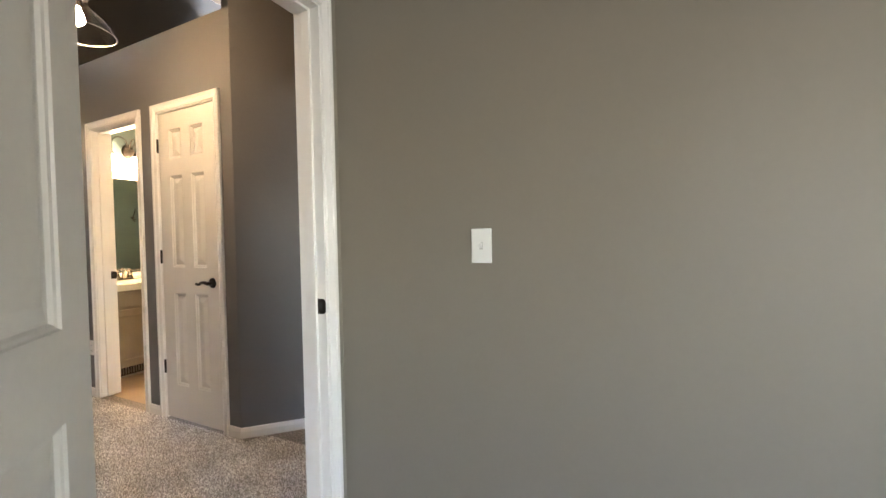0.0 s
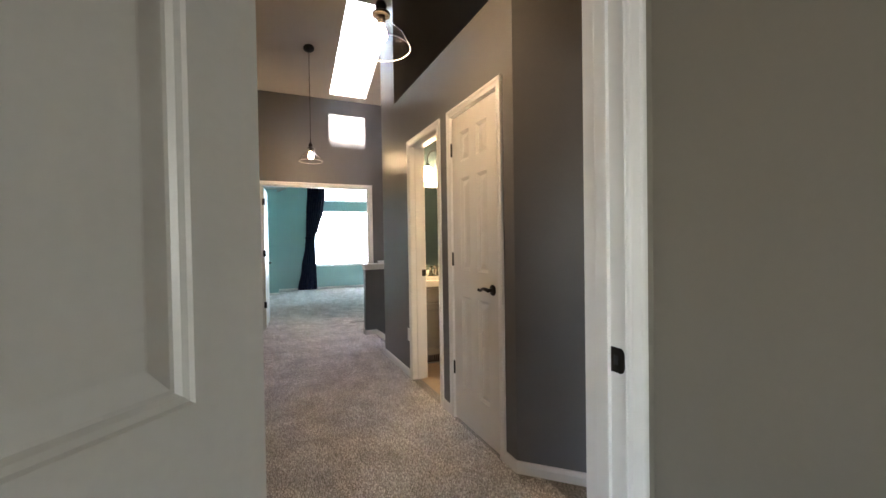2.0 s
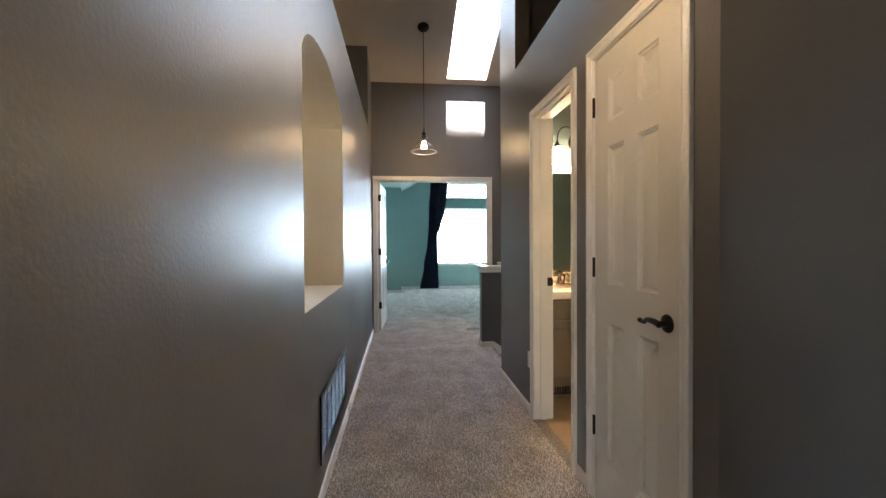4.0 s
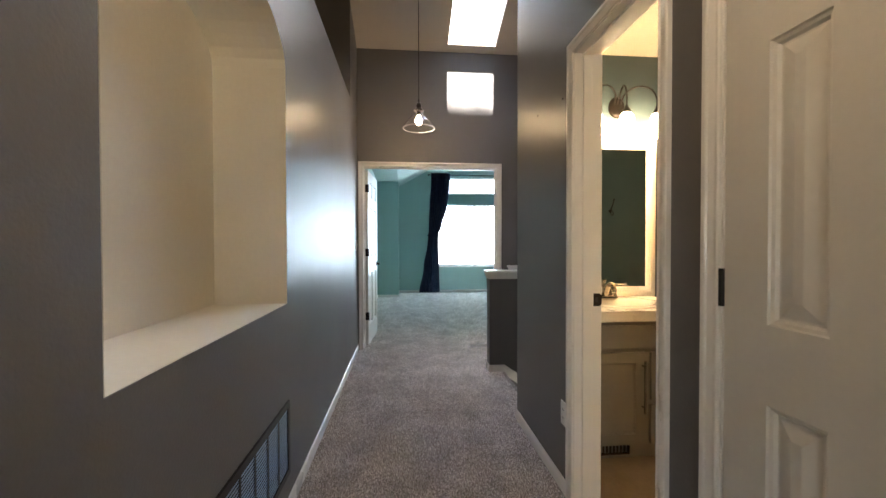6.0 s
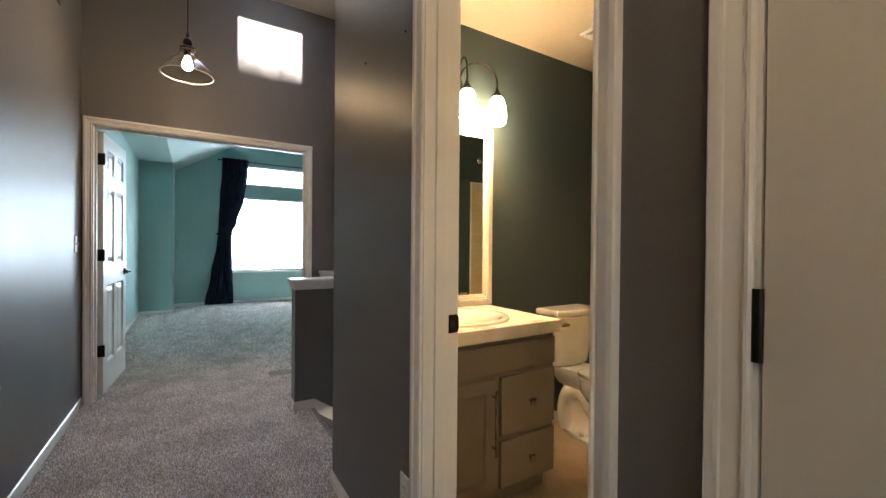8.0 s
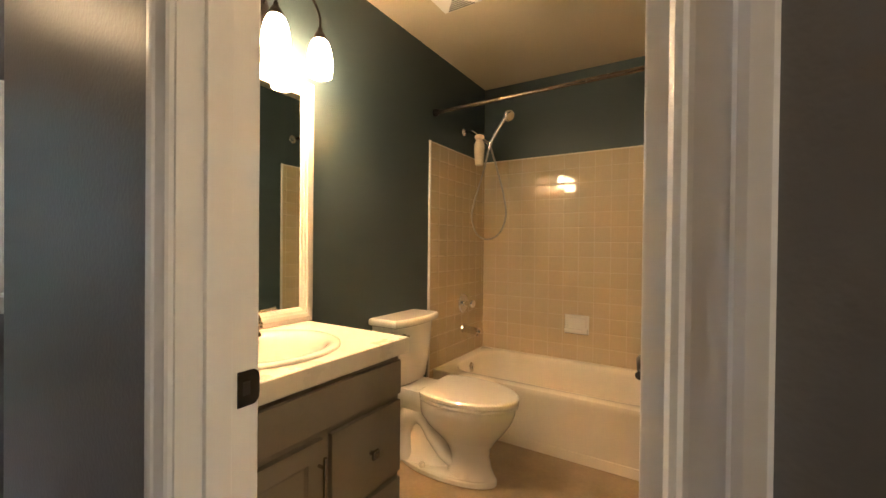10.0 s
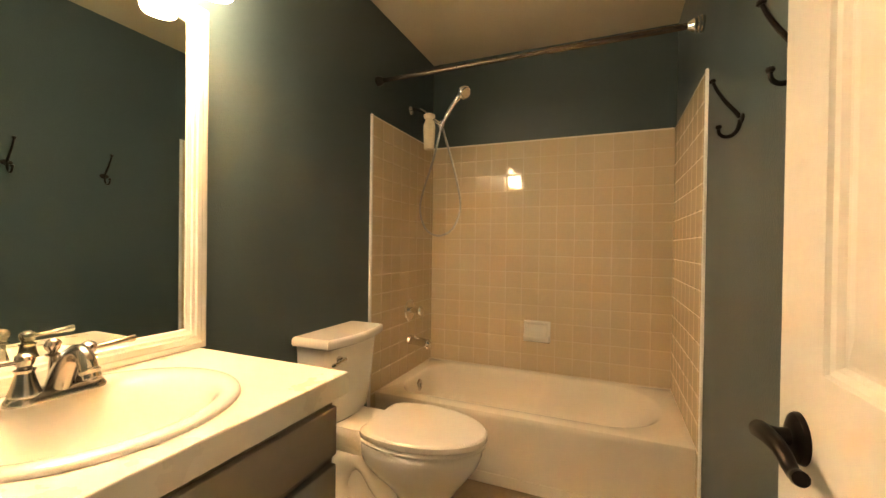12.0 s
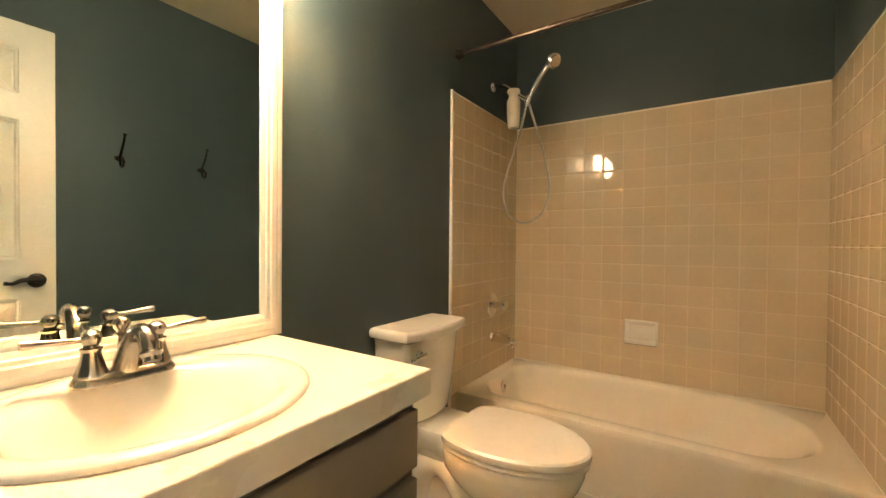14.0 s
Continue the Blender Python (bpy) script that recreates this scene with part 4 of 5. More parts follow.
tk = thing("toe_kick_register", "dark metal register in the vanity toe kick", "air vent")
part("frame", slab([1.70, 1.95], [0.02, 0.092], [(1.71, 1.94, 0.03, 0.082)], VX - 0.0595, VX - 0.053, lambda u, w, q: (q, u, w)), STEEL_BROWN, tk)
for i in range(11):
    part("slat", boxed((VX - 0.059, 1.713 + 0.0205 * i, 0.03), (VX - 0.054, 1.722 + 0.0205 * i, 0.082)), STEEL_BROWN, tk)

# counter with an oval cut-out
SX, SY, CZ = -4.269, 1.985, 0.832
CX0, CX1, CY0, CY1 = WX + 0.001, -3.982, 1.590, 2.392
ct = thing("countertop", "cream laminate vanity countertop with a square edge", "countertop")
NR = 96
hole = ellipse(SX, SY, CZ, 0.215, 0.232, NR)


def onto_rect(p, x0, x1, y0, y1, z):
    d = Vector((p.x - SX, p.y - SY))
    t = min(((x1 if d.x > 0 else x0) - SX) / d.x if abs(d.x) > 1e-9 else 9e9, ((y1 if d.y > 0 else y0) - SY) / d.y if abs(d.y) > 1e-9 else 9e9)
    return Vector((SX + d.x * t, SY + d.y * t, z))


outer = [onto_rect(p, CX0, CX1, CY0, CY1, CZ) for p in hole]
for x, y in ((CX0, CY0), (CX0, CY1), (CX1, CY0), (CX1, CY1)):
    i = min(range(NR), key=lambda k: (outer[k].x - x) ** 2 + (outer[k].y - y) ** 2)
    outer[i] = Vector((x, y, CZ))


def shrink(pts, d, z):
    return [Vector((min(max(p.x, CX0 + d), CX1 - d), min(max(p.y, CY0 + d), CY1 - d), z)) for p in pts]


bm = bmesh.new()
rings_mesh(bm, [[p - Vector((0, 0, 0.03)) for p in hole], hole, shrink(outer, 0.004, CZ), shrink(outer, 0.001, CZ - 0.0015), shrink(outer, 0, CZ - 0.004), shrink(outer, 0, CZ - 0.0045)], False, False)
part("top", bm, COUNTER, ct)
bm = bmesh.new()
rings_mesh(bm, [shrink(outer, 0, CZ - 0.0046), shrink(outer, 0, CZ - 0.056), shrink(outer, 0.002, CZ - 0.058), shrink(outer, 0.03, CZ - 0.0585)], False, False)
part("edge_band", bm, COUNTER, ct)
bm = bmesh.new()
sink = thing("sink", "oval white drop-in porcelain sink in the counter", "sink")
rings = []
for a, b, dz, dx in ((0.237, 0.252, 0.001, 0), (0.2365, 0.2515, 0.006, 0), (0.233, 0.248, 0.010, 0), (0.226, 0.241, 0.0128, 0.0), (0.214, 0.230, 0.0132, 0.002), (0.200, 0.217, 0.0118, 0.006), (0.188, 0.206, 0.008, 0.011), (0.178, 0.197, 0.001, 0.015), (0.169, 0.188, -0.012, 0.018), (0.159, 0.178, -0.035, 0.021), (0.142, 0.163, -0.07, 0.024), (0.120, 0.142, -0.105, 0.02), (0.088, 0.105, -0.13, 0.012), (0.045, 0.06, -0.142, 0.004), (0.02, 0.02, -0.146, 0.0)):
    rings.append(ellipse(SX + dx, SY, CZ + dz, a, b, 72))
rings_mesh(bm, rings, False, True)
part("basin", bm, PORCELAIN, sink, "", True)
part("drain", lathe(bmesh.new(), [(0, 0.004), (0.014, 0.004), (0.021, 0.002), (0.022, 0), (0, -0.001)], 24, Matrix.Translation((SX, SY, CZ - 0.145))), NICKEL, sink, "nickel drain", True)

# faucet, local x towards the bowl, y along the wall
f = thing("faucet", "brushed nickel two-handle centerset sink faucet", "faucet", Matrix.Translation((-4.414, 1.986, CZ + 0.0105)))
bm = bmesh.new()
rings_mesh(bm, [rrect(-0.030 + s, 0.030 - s, -0.083 + s, 0.083 - s, 0.029 - s * 0.9, z, 7) for s, z in ((0, 0), (0.0, 0.005), (0.003, 0.011), (0.008, 0.018), (0.010, 0.019))])
part("base_plate", bm, NICKEL, f, "", True)
bm = bmesh.new()
pts = curve([(0, 0, 0.010), (0.012, 0, 0.038), (0.033, 0, 0.068), (0.058, 0, 0.090), (0.082, 0, 0.095), (0.102, 0, 0.082), (0.111, 0, 0.062)], 6)
n = len(pts)
tube(bm, pts, [0.0240 - 0.0090 * min(1, k / (n * 0.7)) for k in range(n)], 18)
lathe(bm, [(0, 0.0), (0.0140, 0.0), (0.0180, 0.003), (0.0185, 0.006), (0.0165, 0.009), (0.0140, 0.012), (0.0140, 0.020), (0, 0.019)], 22, axis(0.1095, 0, 0.068, (0.36, 0, -0.93)))
part("spout", bm, NICKEL, f, "", True)
for s in (-1, 1):
    y = s * 0.0515
    h = part("handle_base", lathe(bmesh.new(), [(0, 0.012), (0.025, 0.012), (0.0255, 0.018), (0.021, 0.032), (0.0165, 0.048), (0.0145, 0.060), (0.0165, 0.064), (0.0170, 0.066), (0.0120, 0.068), (0.0110, 0.071), (0.0145, 0.077), (0.0162, 0.085), (0.0145, 0.093), (0.0080, 0.0985), (0, 0.100)], 24, Matrix.Translation((0, y, 0))), NICKEL, f, "", True)
    bm = tube(bmesh.new(), [(0, y + s * 0.008, 0.083), (0.001, y + s * 0.03, 0.084), (0.002, y + s * 0.07, 0.087), (0.002, y + s * 0.086, 0.088), (0.002, y + s * 0.092, 0.088)], [0.0050, 0.0052, 0.0068, 0.0088, 0.0080], 12)
    part("lever", bm, NICKEL, h, "", True)
bm = tube(bmesh.new(), [(-0.020, 0, 0.01), (-0.020, 0, 0.05), (-0.020, 0, 0.080)], [0.011, 0.0075, 0.006], 12)
lathe(bm, [(0, 0.077), (0.012, 0.078), (0.0135, 0.081), (0.008, 0.084), (0.0085, 0.087), (0.0130, 0.093), (0.0145, 0.100), (0.0125, 0.108), (0.0070, 0.113), (0, 0.1145)], 20, Matrix.Translation((-0.020, 0, 0)))
part("lift_rod", bm, NICKEL, f, "", True)

# mirror
MY0, MY1, MZ0, MZ1 = 1.598, 2.405, 0.834, 1.885
mi = thing("mirror", "wall mirror in a wide white moulded frame", "mirror")
bm = bmesh.new()
prof = [(0.0, 0.001), (0.0, 0.012), (0.005, 0.014), (0.016, 0.014), (0.021, 0.019), (0.037, 0.021), (0.041, 0.017), (0.050, 0.017), (0.053, 0.012), (0.064, 0.009), (0.066, 0.003)]
rings_mesh(bm, [[Vector((WX + q, y, z)) for y, z in ((MY0 + o, MZ0 + o), (MY1 - o, MZ0 + o), (MY1 - o, MZ1 - o), (MY0 + o, MZ1 - o))] for o, q in prof], False, False)
part("frame", bm, TRIM, mi, "white moulded frame")
part("mirror_glass", boxed((WX + 0.001, MY0 + 0.056, MZ0 + 0.056), (WX + 0.0045, MY1 - 0.056, MZ1 - 0.056)), MIRROR, mi, "silvered glass")

# vanity light
vl = thing("vanity_light", "bronze three-arm vanity light with lit frosted glass shades", "wall lamp")
LY, LZ = 2.128, 2.10
part("back_plate", lathe(bmesh.new(), [(0, 0.022), (0.03, 0.022), (0.050, 0.014), (0.056, 0.004), (0.056, 0.0), (0, 0)], 32, axis(WX, LY, LZ, (1, 0, 0)), 1.0, 1.25), BRONZE, vl, "", True)
for dy in (-0.208, 0.0, 0.208):
    y, x = LY + dy, WX + 0.128
    pts = curve([(WX + 0.015, LY + dy * 0.1, LZ + 0.01), (WX + 0.05, LY + dy * 0.16, LZ + 0.075), (WX + 0.085, LY + dy * 0.45, LZ + 0.112), (WX + 0.115, LY + dy * 0.80, LZ + 0.092), (x, y - dy * 0.02, LZ + 0.03), (x, y, LZ - 0.03)], 6)
    part("arm", tube(bmesh.new(), pts, 0.0055, 10), BRONZE, vl, "", True)
    part("shade_holder", lathe(bmesh.new(), [(0, 0.05), (0.010, 0.05), (0.012, 0.036), (0.024, 0.020), (0.030, 0.004), (0.030, 0.0), (0, 0.0)], 24, Matrix.Translation((x, y, LZ - 0.075))), BRONZE, vl, "", True)
    part("shade", lathe(bmesh.new(), [(0.026, 0.150), (0.034, 0.142), (0.044, 0.115), (0.051, 0.075), (0.053, 0.040), (0.050, 0.012), (0.047, 0.0), (0.044, 0.001), (0.047, 0.014), (0.050, 0.040), (0.047, 0.075), (0.040, 0.112), (0.0, 0.135)], 32, Matrix.Translation((x, y, LZ - 0.225))), SHADEGLOW, vl, "frosted white glass shade, lit", True)
    part("bulb", lathe(bmesh.new(), [(0, 0.012), (0.014, 0.016), (0.022, 0.030), (0.024, 0.044), (0.018, 0.066), (0.012, 0.080), (0, 0.082)], 18, Matrix.Translation((x, y, LZ - 0.225))), BULB, vl, "glowing warm bulb", True)

# toilet, local x out of the wall
to = thing("toilet", "white two-piece porcelain toilet with its lid closed", "toilet", Matrix.Translation((WX, 2.985, 0)))
bm = bmesh.new()
def tank_ring(t, d, z):
    w = 0.186 - t
    arc = [Vector((0.160 + d + 0.030 * (1 - (y / w) ** 2) - (0.012 if abs(y) > w * 0.985 else 0), y, z)) for y in (w * (k - 12) / 12 for k in range(25))]
    return [Vector((0.012, -w, z))] + arc + [Vector((0.012, w, z))]


rings_mesh(bm, [tank_ring(t, d, z) for t, d, z in ((0.052, -0.034, 0.413), (0.040, -0.022, 0.425), (0.028, -0.014, 0.50), (0.014, -0.005, 0.62), (0.004, 0.0, 0.742))])
part("tank", bm, PORCELAIN, to, "", True)


def lid_ring(s, z):
    pts = []
    for k in range(25):
        y = -0.203 + s + (0.406 - 2 * s) * k / 24
        pts.append(Vector((0.185 + 0.032 * (1 - (y / 0.203) ** 2) - s, y, z)))
    return [Vector((0.004 + s, -0.203 + s, z))] + pts + [Vector((0.004 + s, 0.203 - s, z))]


bm = bmesh.new()
rings_mesh(bm, [lid_ring(s, z) for s, z in ((0.012, 0.7425), (0.003, 0.748), (0.0, 0.756), (0.0, 0.772), (0.003, 0.780), (0.010, 0.785))])
part("tank_lid", bm, PORCELAIN, to, "", True)
fl = part("flush_handle", lathe(bmesh.new(), [(0, 0.014), (0.012, 0.013), (0.016, 0.006), (0.016, 0), (0, 0)], 20, axis(0.182, -0.128, 0.695, (1, 0, 0))), CHROME, to, "chrome flush lever", True)
part("lever", tube(bmesh.new(), curve([(0.204, -0.118, 0.697), (0.212, -0.140, 0.698), (0.214, -0.176, 0.696), (0.212, -0.206, 0.692)], 4), [0.009] * 5 + [0.0075] * 4 + [0.008] * 3 + [0.005], 12), CHROME, fl, "", True)
bm = bmesh.new()
rows = [(0.0, 0.36, 0.275, 0.300, 0.116), (0.020, 0.36, 0.275, 0.300, 0.116), (0.027, 0.36, 0.270, 0.295, 0.110), (0.034, 0.50, 0.105, 0.145, 0.096), (0.07, 0.50, 0.095, 0.128, 0.088), (0.13, 0.495, 0.090, 0.122, 0.084), (0.175, 0.485, 0.100, 0.142, 0.090), (0.22, 0.465, 0.140, 0.195, 0.112), (0.265, 0.45, 0.180, 0.246, 0.145), (0.315, 0.445, 0.21, 0.285, 0.172), (0.355, 0.455, 0.22, 0.290, 0.182), (0.385, 0.455, 0.22, 0.293, 0.184), (0.392, 0.455, 0.216, 0.289, 0.180)]
rings_mesh(bm, [ellipse(cx, 0, z, a, b, 56, fr) for z, cx, a, fr, b in rows])
part("bowl", bm, PORCELAIN, to, "", True)
bm = bmesh.new()
rings_mesh(bm, [rrect(0.03 + s, 0.29, -0.115 + s, 0.115 - s, 0.04, z, 5) for s, z in ((0.035, 0.30), (0.015, 0.34), (0.0, 0.375), (0.0, 0.405), (0.006, 0.414))])
part("deck", bm, PORCELAIN, to, "", True)
bm = bmesh.new()
rings_mesh(bm, [ellipse(0.20, 0, z, a, b, 40, fr) for z, a, fr, b in ((0.020, 0.120, 0.22, 0.092), (0.06, 0.118, 0.20, 0.066), (0.12, 0.118, 0.19, 0.058), (0.20, 0.120, 0.19, 0.060), (0.28, 0.13, 0.20, 0.080), (0.345, 0.15, 0.18, 0.10))])
part("rear_pedestal", bm, PORCELAIN, to, "", True)
for s in (-1, 1):
    pts = curve([(0.47, s * 0.020, 0.075), (0.40, s * 0.026, 0.115), (0.335, s * 0.028, 0.185), (0.285, s * 0.028, 0.250), (0.225, s * 0.028, 0.275), (0.165, s * 0.038, 0.250), (0.130, s * 0.034, 0.18), (0.125, s * 0.036, 0.11), (0.145, s * 0.038, 0.02)], 6)
    bm = tube(bmesh.new(), pts, [0.052 + 0.010 * min(1, k / 14) for k in range(len(pts))], 20)
    part("trapway", bm, PORCELAIN, to, "", True)
    part("bolt_cap", lathe(bmesh.new(), [(0.015, 0.0), (0.014, 0.014), (0.010, 0.024), (0, 0.028)], 14, Matrix.Translation((0.285, s * 0.098, 0.030))), PORCELAIN, to, "", True)
for nm, z0, z1, g in (("seat", 0.393, 0.411, 0.0), ("lid", 0.4125, 0.444, 0.003)):
    bm = bmesh.new()
    zs = ((0.012, z0), (0.002, z0 + 0.004), (0.0, z0 + 0.009), (0.001, z1 - 0.007), (0.008, z1 - 0.001), (0.02, z1))
    def seat_ring(s, z):
        out = []
        for k in range(64):
            t = 2 * math.pi * k / 64
            c, q = math.cos(t), math.sin(t)
            if c > 0:
                px, py = 0.455 + (0.308 - s + g) * c, (0.188 - s + g) * q
            else:
                px, py = 0.455 - (0.168 - s + g) * min(1.0, abs(c) * 1.18), (0.188 - s + g - 0.070 * (1 - math.sqrt(max(0.0, 1 - min(1.0, abs(c) * 1.18) ** 2)))) * (1 if q > 0 else -1)
                if abs(c) * 1.18 > 1:
                    py = (0.118 - s + g) * q / math.sqrt(1 - 1 / 1.18 ** 2)
            out.append(Vector((px, py, z)))
        return out
    rings_mesh(bm, [seat_ring(s, z) for s, z in zs])
    part(nm, bm, PORCELAIN, to, "", True)
for s in (-1, 1):
    part("seat_hinge", boxed((0.268, s * 0.075 - 0.016, 0.405), (0.292, s * 0.075 + 0.016, 0.4255), 0.005, 2), PORCELAIN, to)

# tub
tub = thing("bathtub", "almond enamel alcove bathtub", "bathtub")
X0, X1, Y0, Y1, TZ = WX + 0.001, -3.021, 3.412, 4.154, 0.352
bm = bmesh.new()
outer = [rrect(X0, X1, Y0 + 0.006, Y1, 0.008, 0.0, 8), rrect(X0, X1, Y0 + 0.003, Y1, 0.008, TZ - 0.04, 8), rrect(X0, X1, Y0, Y1, 0.010, TZ - 0.032, 8), rrect(X0, X1, Y0, Y1, 0.012, TZ - 0.006, 8), rrect(X0 + 0.001, X1 - 0.001, Y0 + 0.002, Y1 - 0.001, 0.014, TZ - 0.002, 8), rrect(X0 + 0.003, X1 - 0.003, Y0 + 0.006, Y1 - 0.003, 0.016, TZ, 8)]
inner = [rrect(X0 + a0, X1 - a1, Y0 + b0, Y1 - b1, r, z, 8, f) for a0, a1, b0, b1, r, z, f in (
    (0.070, 0.085, 0.076, 0.056, 0.15, TZ, 0.27), (0.076, 0.093, 0.082, 0.062, 0.15, TZ - 0.003, 0.27), (0.082, 0.105, 0.088, 0.068, 0.15, TZ - 0.012, 0.27), (0.088, 0.130, 0.094, 0.074, 0.15, TZ - 0.035, 0.26),
    (0.098, 0.190, 0.105, 0.085, 0.145, 0.25, 0.25), (0.112, 0.260, 0.120, 0.100, 0.14, 0.165, 0.24), (0.128, 0.315, 0.138, 0.116, 0.13, 0.11, 0.22), (0.155, 0.360, 0.165, 0.142, 0.12, 0.08, 0.19), (0.20, 0.40, 0.20, 0.175, 0.10, 0.07, 0.15))]
rings_mesh(bm, outer + inner, False, True)
part("basin", bm, TUBMAT, tub, "", True)
part("apron_lip", boxed((X0 + 0.002, Y0 + 0.002, 0.0), (X1 - 0.002, Y0 + 0.0065, 0.055), 0.001, 1), TUBMAT, tub)
ov = part("overflow", lathe(bmesh.new(), [(0, 0.010), (0.022, 0.009), (0.034, 0.004), (0.036, 0.0), (0, 0)], 28, axis(X0 + 0.092, 3.79, 0.285, (1, 0, 0.12))), CHROME, tub, "chrome overflow plate", True)
part("trip_lever", boxed((X0 + 0.102, 3.786, 0.270), (X0 + 0.110, 3.794, 0.300), 0.002, 1), CHROME, ov)

# tiled surround
T0, T1, TS = 0.356, 1.850, 3.352
PX = (-3.026 - (WX + 0.006)) / 14
PZ = (T1 - T0) / 14
JT = 0.0024
TILE_EDGE = ((0, 0), (0, 0.0032), (0.0014, 0.0042), (0.0030, 0.0049), (0.0048, 0.00535), (0.0064, 0.0055), (0.0076, 0.0055))


def tile_mesh(w, h):
    bm = bmesh.new()
    rings_mesh(bm, [[Vector((x, y, z)) for x, y in ((s, s), (w - s, s), (w - s, h - s), (s, h - s))] for s, z in TILE_EDGE], False, True)
    return mesh("tile", bm, TILE, True)


def tile_wall(name, label, backing, put, count, width, height, first=0.0, parts=True):
    """A grout sheet with glazed tiles set proud of it; put(u, v) gives each tile's pose."""
    w = tagged(new(name, mesh(name, backing, GROUT)), label, "tile wall", kind="structure")
    nu = count
    cells = []
    for i in range(nu):
        u0 = i * width
        u1 = min((i + 1) * width, first) if first else (i + 1) * width
        for j in range(14):
            cells.append((u0 + JT / 2, j * height + JT / 2, u1 - u0 - JT, height - JT))
    if parts:
        shared = {}
        for u, q, a, b in cells:
            key = (round(a, 4), round(b, 4))
            if key not in shared:
                shared[key] = tile_mesh(a, b)
            ob = new("tile", shared[key])
            ob.parent = w
            ob.matrix_basis = put(u, q) @ pose(0, 0, 0, random.uniform(-0.15, 0.15), random.uniform(-0.15, 0.15), 0)
    else:
        bm = bmesh.new()
        for u, q, a, b in cells:
            m = put(u, q) @ pose(0, 0, 0, random.uniform(-0.15, 0.15), random.uniform(-0.15, 0.15), 0)
            rings_mesh(bm, [[m @ Vector((x, y, z)) for x, y in ((s, s), (a - s, s), (a - s, b - s), (s, b - s))] for s, z in TILE_EDGE], False, True)
        t = part("tiles", bm, TILE, w, "", True)
        tagged(t, kind="stuff")
    return w


def facing(place, right, out):
    r, o = Vector(right), Vector(out)
    return Matrix.Translation(place) @ Matrix((r, o.cross(r), o)).transposed().to_4x4()


YB = 4.1550
tile_wall("tile_wall_back", "almond glazed square wall tiles above the tub", boxed((WX + 0.0005, YB - 0.0078, T0 - 0.004), (-3.0205, YB - 0.0005, T1 - 0.003)), lambda u, q: facing((WX + 0.006 + u, YB - 0.0042, T0 + q), (1, 0, 0), (0, -1, 0)), 14, PX, PZ)
DEPTH = YB - 0.012 - TS
tile_wall("tile_wall_east", "almond glazed square wall tiles beside the tub", boxed((-3.0278, TS + 0.001, T0 - 0.004), (-3.0205, YB - 0.004, T1 - 0.003)), lambda u, q: facing((-3.0242, YB - 0.012 - u, T0 + q), (0, -1, 0), (-1, 0, 0)), 8, PX, PZ, DEPTH)
tile_wall("tile_wall_west", "almond glazed square wall tiles behind the shower valve", boxed((WX + 0.0005, TS + 0.001, T0 - 0.004), (WX + 0.0078, YB - 0.004, T1 - 0.003)), lambda u, q: facing((WX + 0.0042, YB - 0.012 - (DEPTH - u) + 0.0, T0 + q), (0, 1, 0), (1, 0, 0)), 8, PX, PZ, DEPTH, False)
# rounded edge trim on the surround, down past the tub's front
for x, s in ((WX, 1), (-3.02, -1)):
    bm = bmesh.new()
    rings_mesh(bm, [[Vector((x + s * q, TS - o, z)) for o, q in ((-0.006, 0.0005), (-0.006, 0.0105), (0.002, 0.0115), (0.008, 0.009), (0.011, 0.004), (0.0115, 0.0005))] for z in (0.0, 1.858)])
    structure("tile_edge_trim", bm, PORCELAIN, "cream bullnose edge of the tiled surround", "trim")
    bm = bmesh.new()
    rings_mesh(bm, [[Vector((x + s * q, y, T1 + o)) for o, q in ((-0.004, 0.0005), (-0.004, 0.0102), (0.004, 0.0098), (0.007, 0.006), (0.008, 0.0005))] for y in (TS, YB - 0.0005)])
    structure("tile_edge_trim", bm, TUBMAT, "almond bullnose top of the tiled surround", "trim")
bm = bmesh.new()
rings_mesh(bm, [[Vector((x, YB - q, T1 + o)) for o, q in ((-0.004, 0.0005), (-0.004, 0.0102), (0.004, 0.0098), (0.007, 0.006), (0.008, 0.0005))] for x in (WX + 0.011, -3.031)])
structure("tile_edge_trim", bm, TUBMAT, "almond bullnose top of the tiled surround", "trim")
# narrow tiles beside the tub's front
for x, right, out in ((WX + 0.0042, (0, 1, 0), (1, 0, 0)), (-3.0242, (0, -1, 0), (-1, 0, 0))):
    w = structure("tile_leg", boxed((x - out[0] * 0.0037, TS + 0.001, 0.0), (x + out[0] * 0.0042, Y0 - 0.002, T0 - 0.006)), GROUT, "almond tiles beside the tub's front", "tile wall")
    narrow = tile_mesh(0.056, PZ - JT)
    for k in range(3):
        ob = new("tile", narrow)
        ob.parent = w
        ob.matrix_basis = facing((x, TS + 0.002 if out[0] > 0 else TS + 0.058, 0.032 + k * PZ), right, out)
# soap dish
sd = thing("soap_dish", "cream ceramic soap dish set in the tiles", "soap dish")
bm = bmesh.new()
rings_mesh(bm, [[Vector((x, YB - q, z)) for x, z in ((-3.872 + s, 0.552 + s), (-3.702 - s, 0.552 + s), (-3.702 - s, 0.686 - s), (-3.872 + s, 0.686 - s))] for s, q in ((0, 0.009), (0.0, 0.018), (0.005, 0.026), (0.013, 0.027), (0.020, 0.022), (0.026, 0.013))], False, True)
part("plate", bm, PORCELAIN, sd, "", True)
bm = bmesh.new()
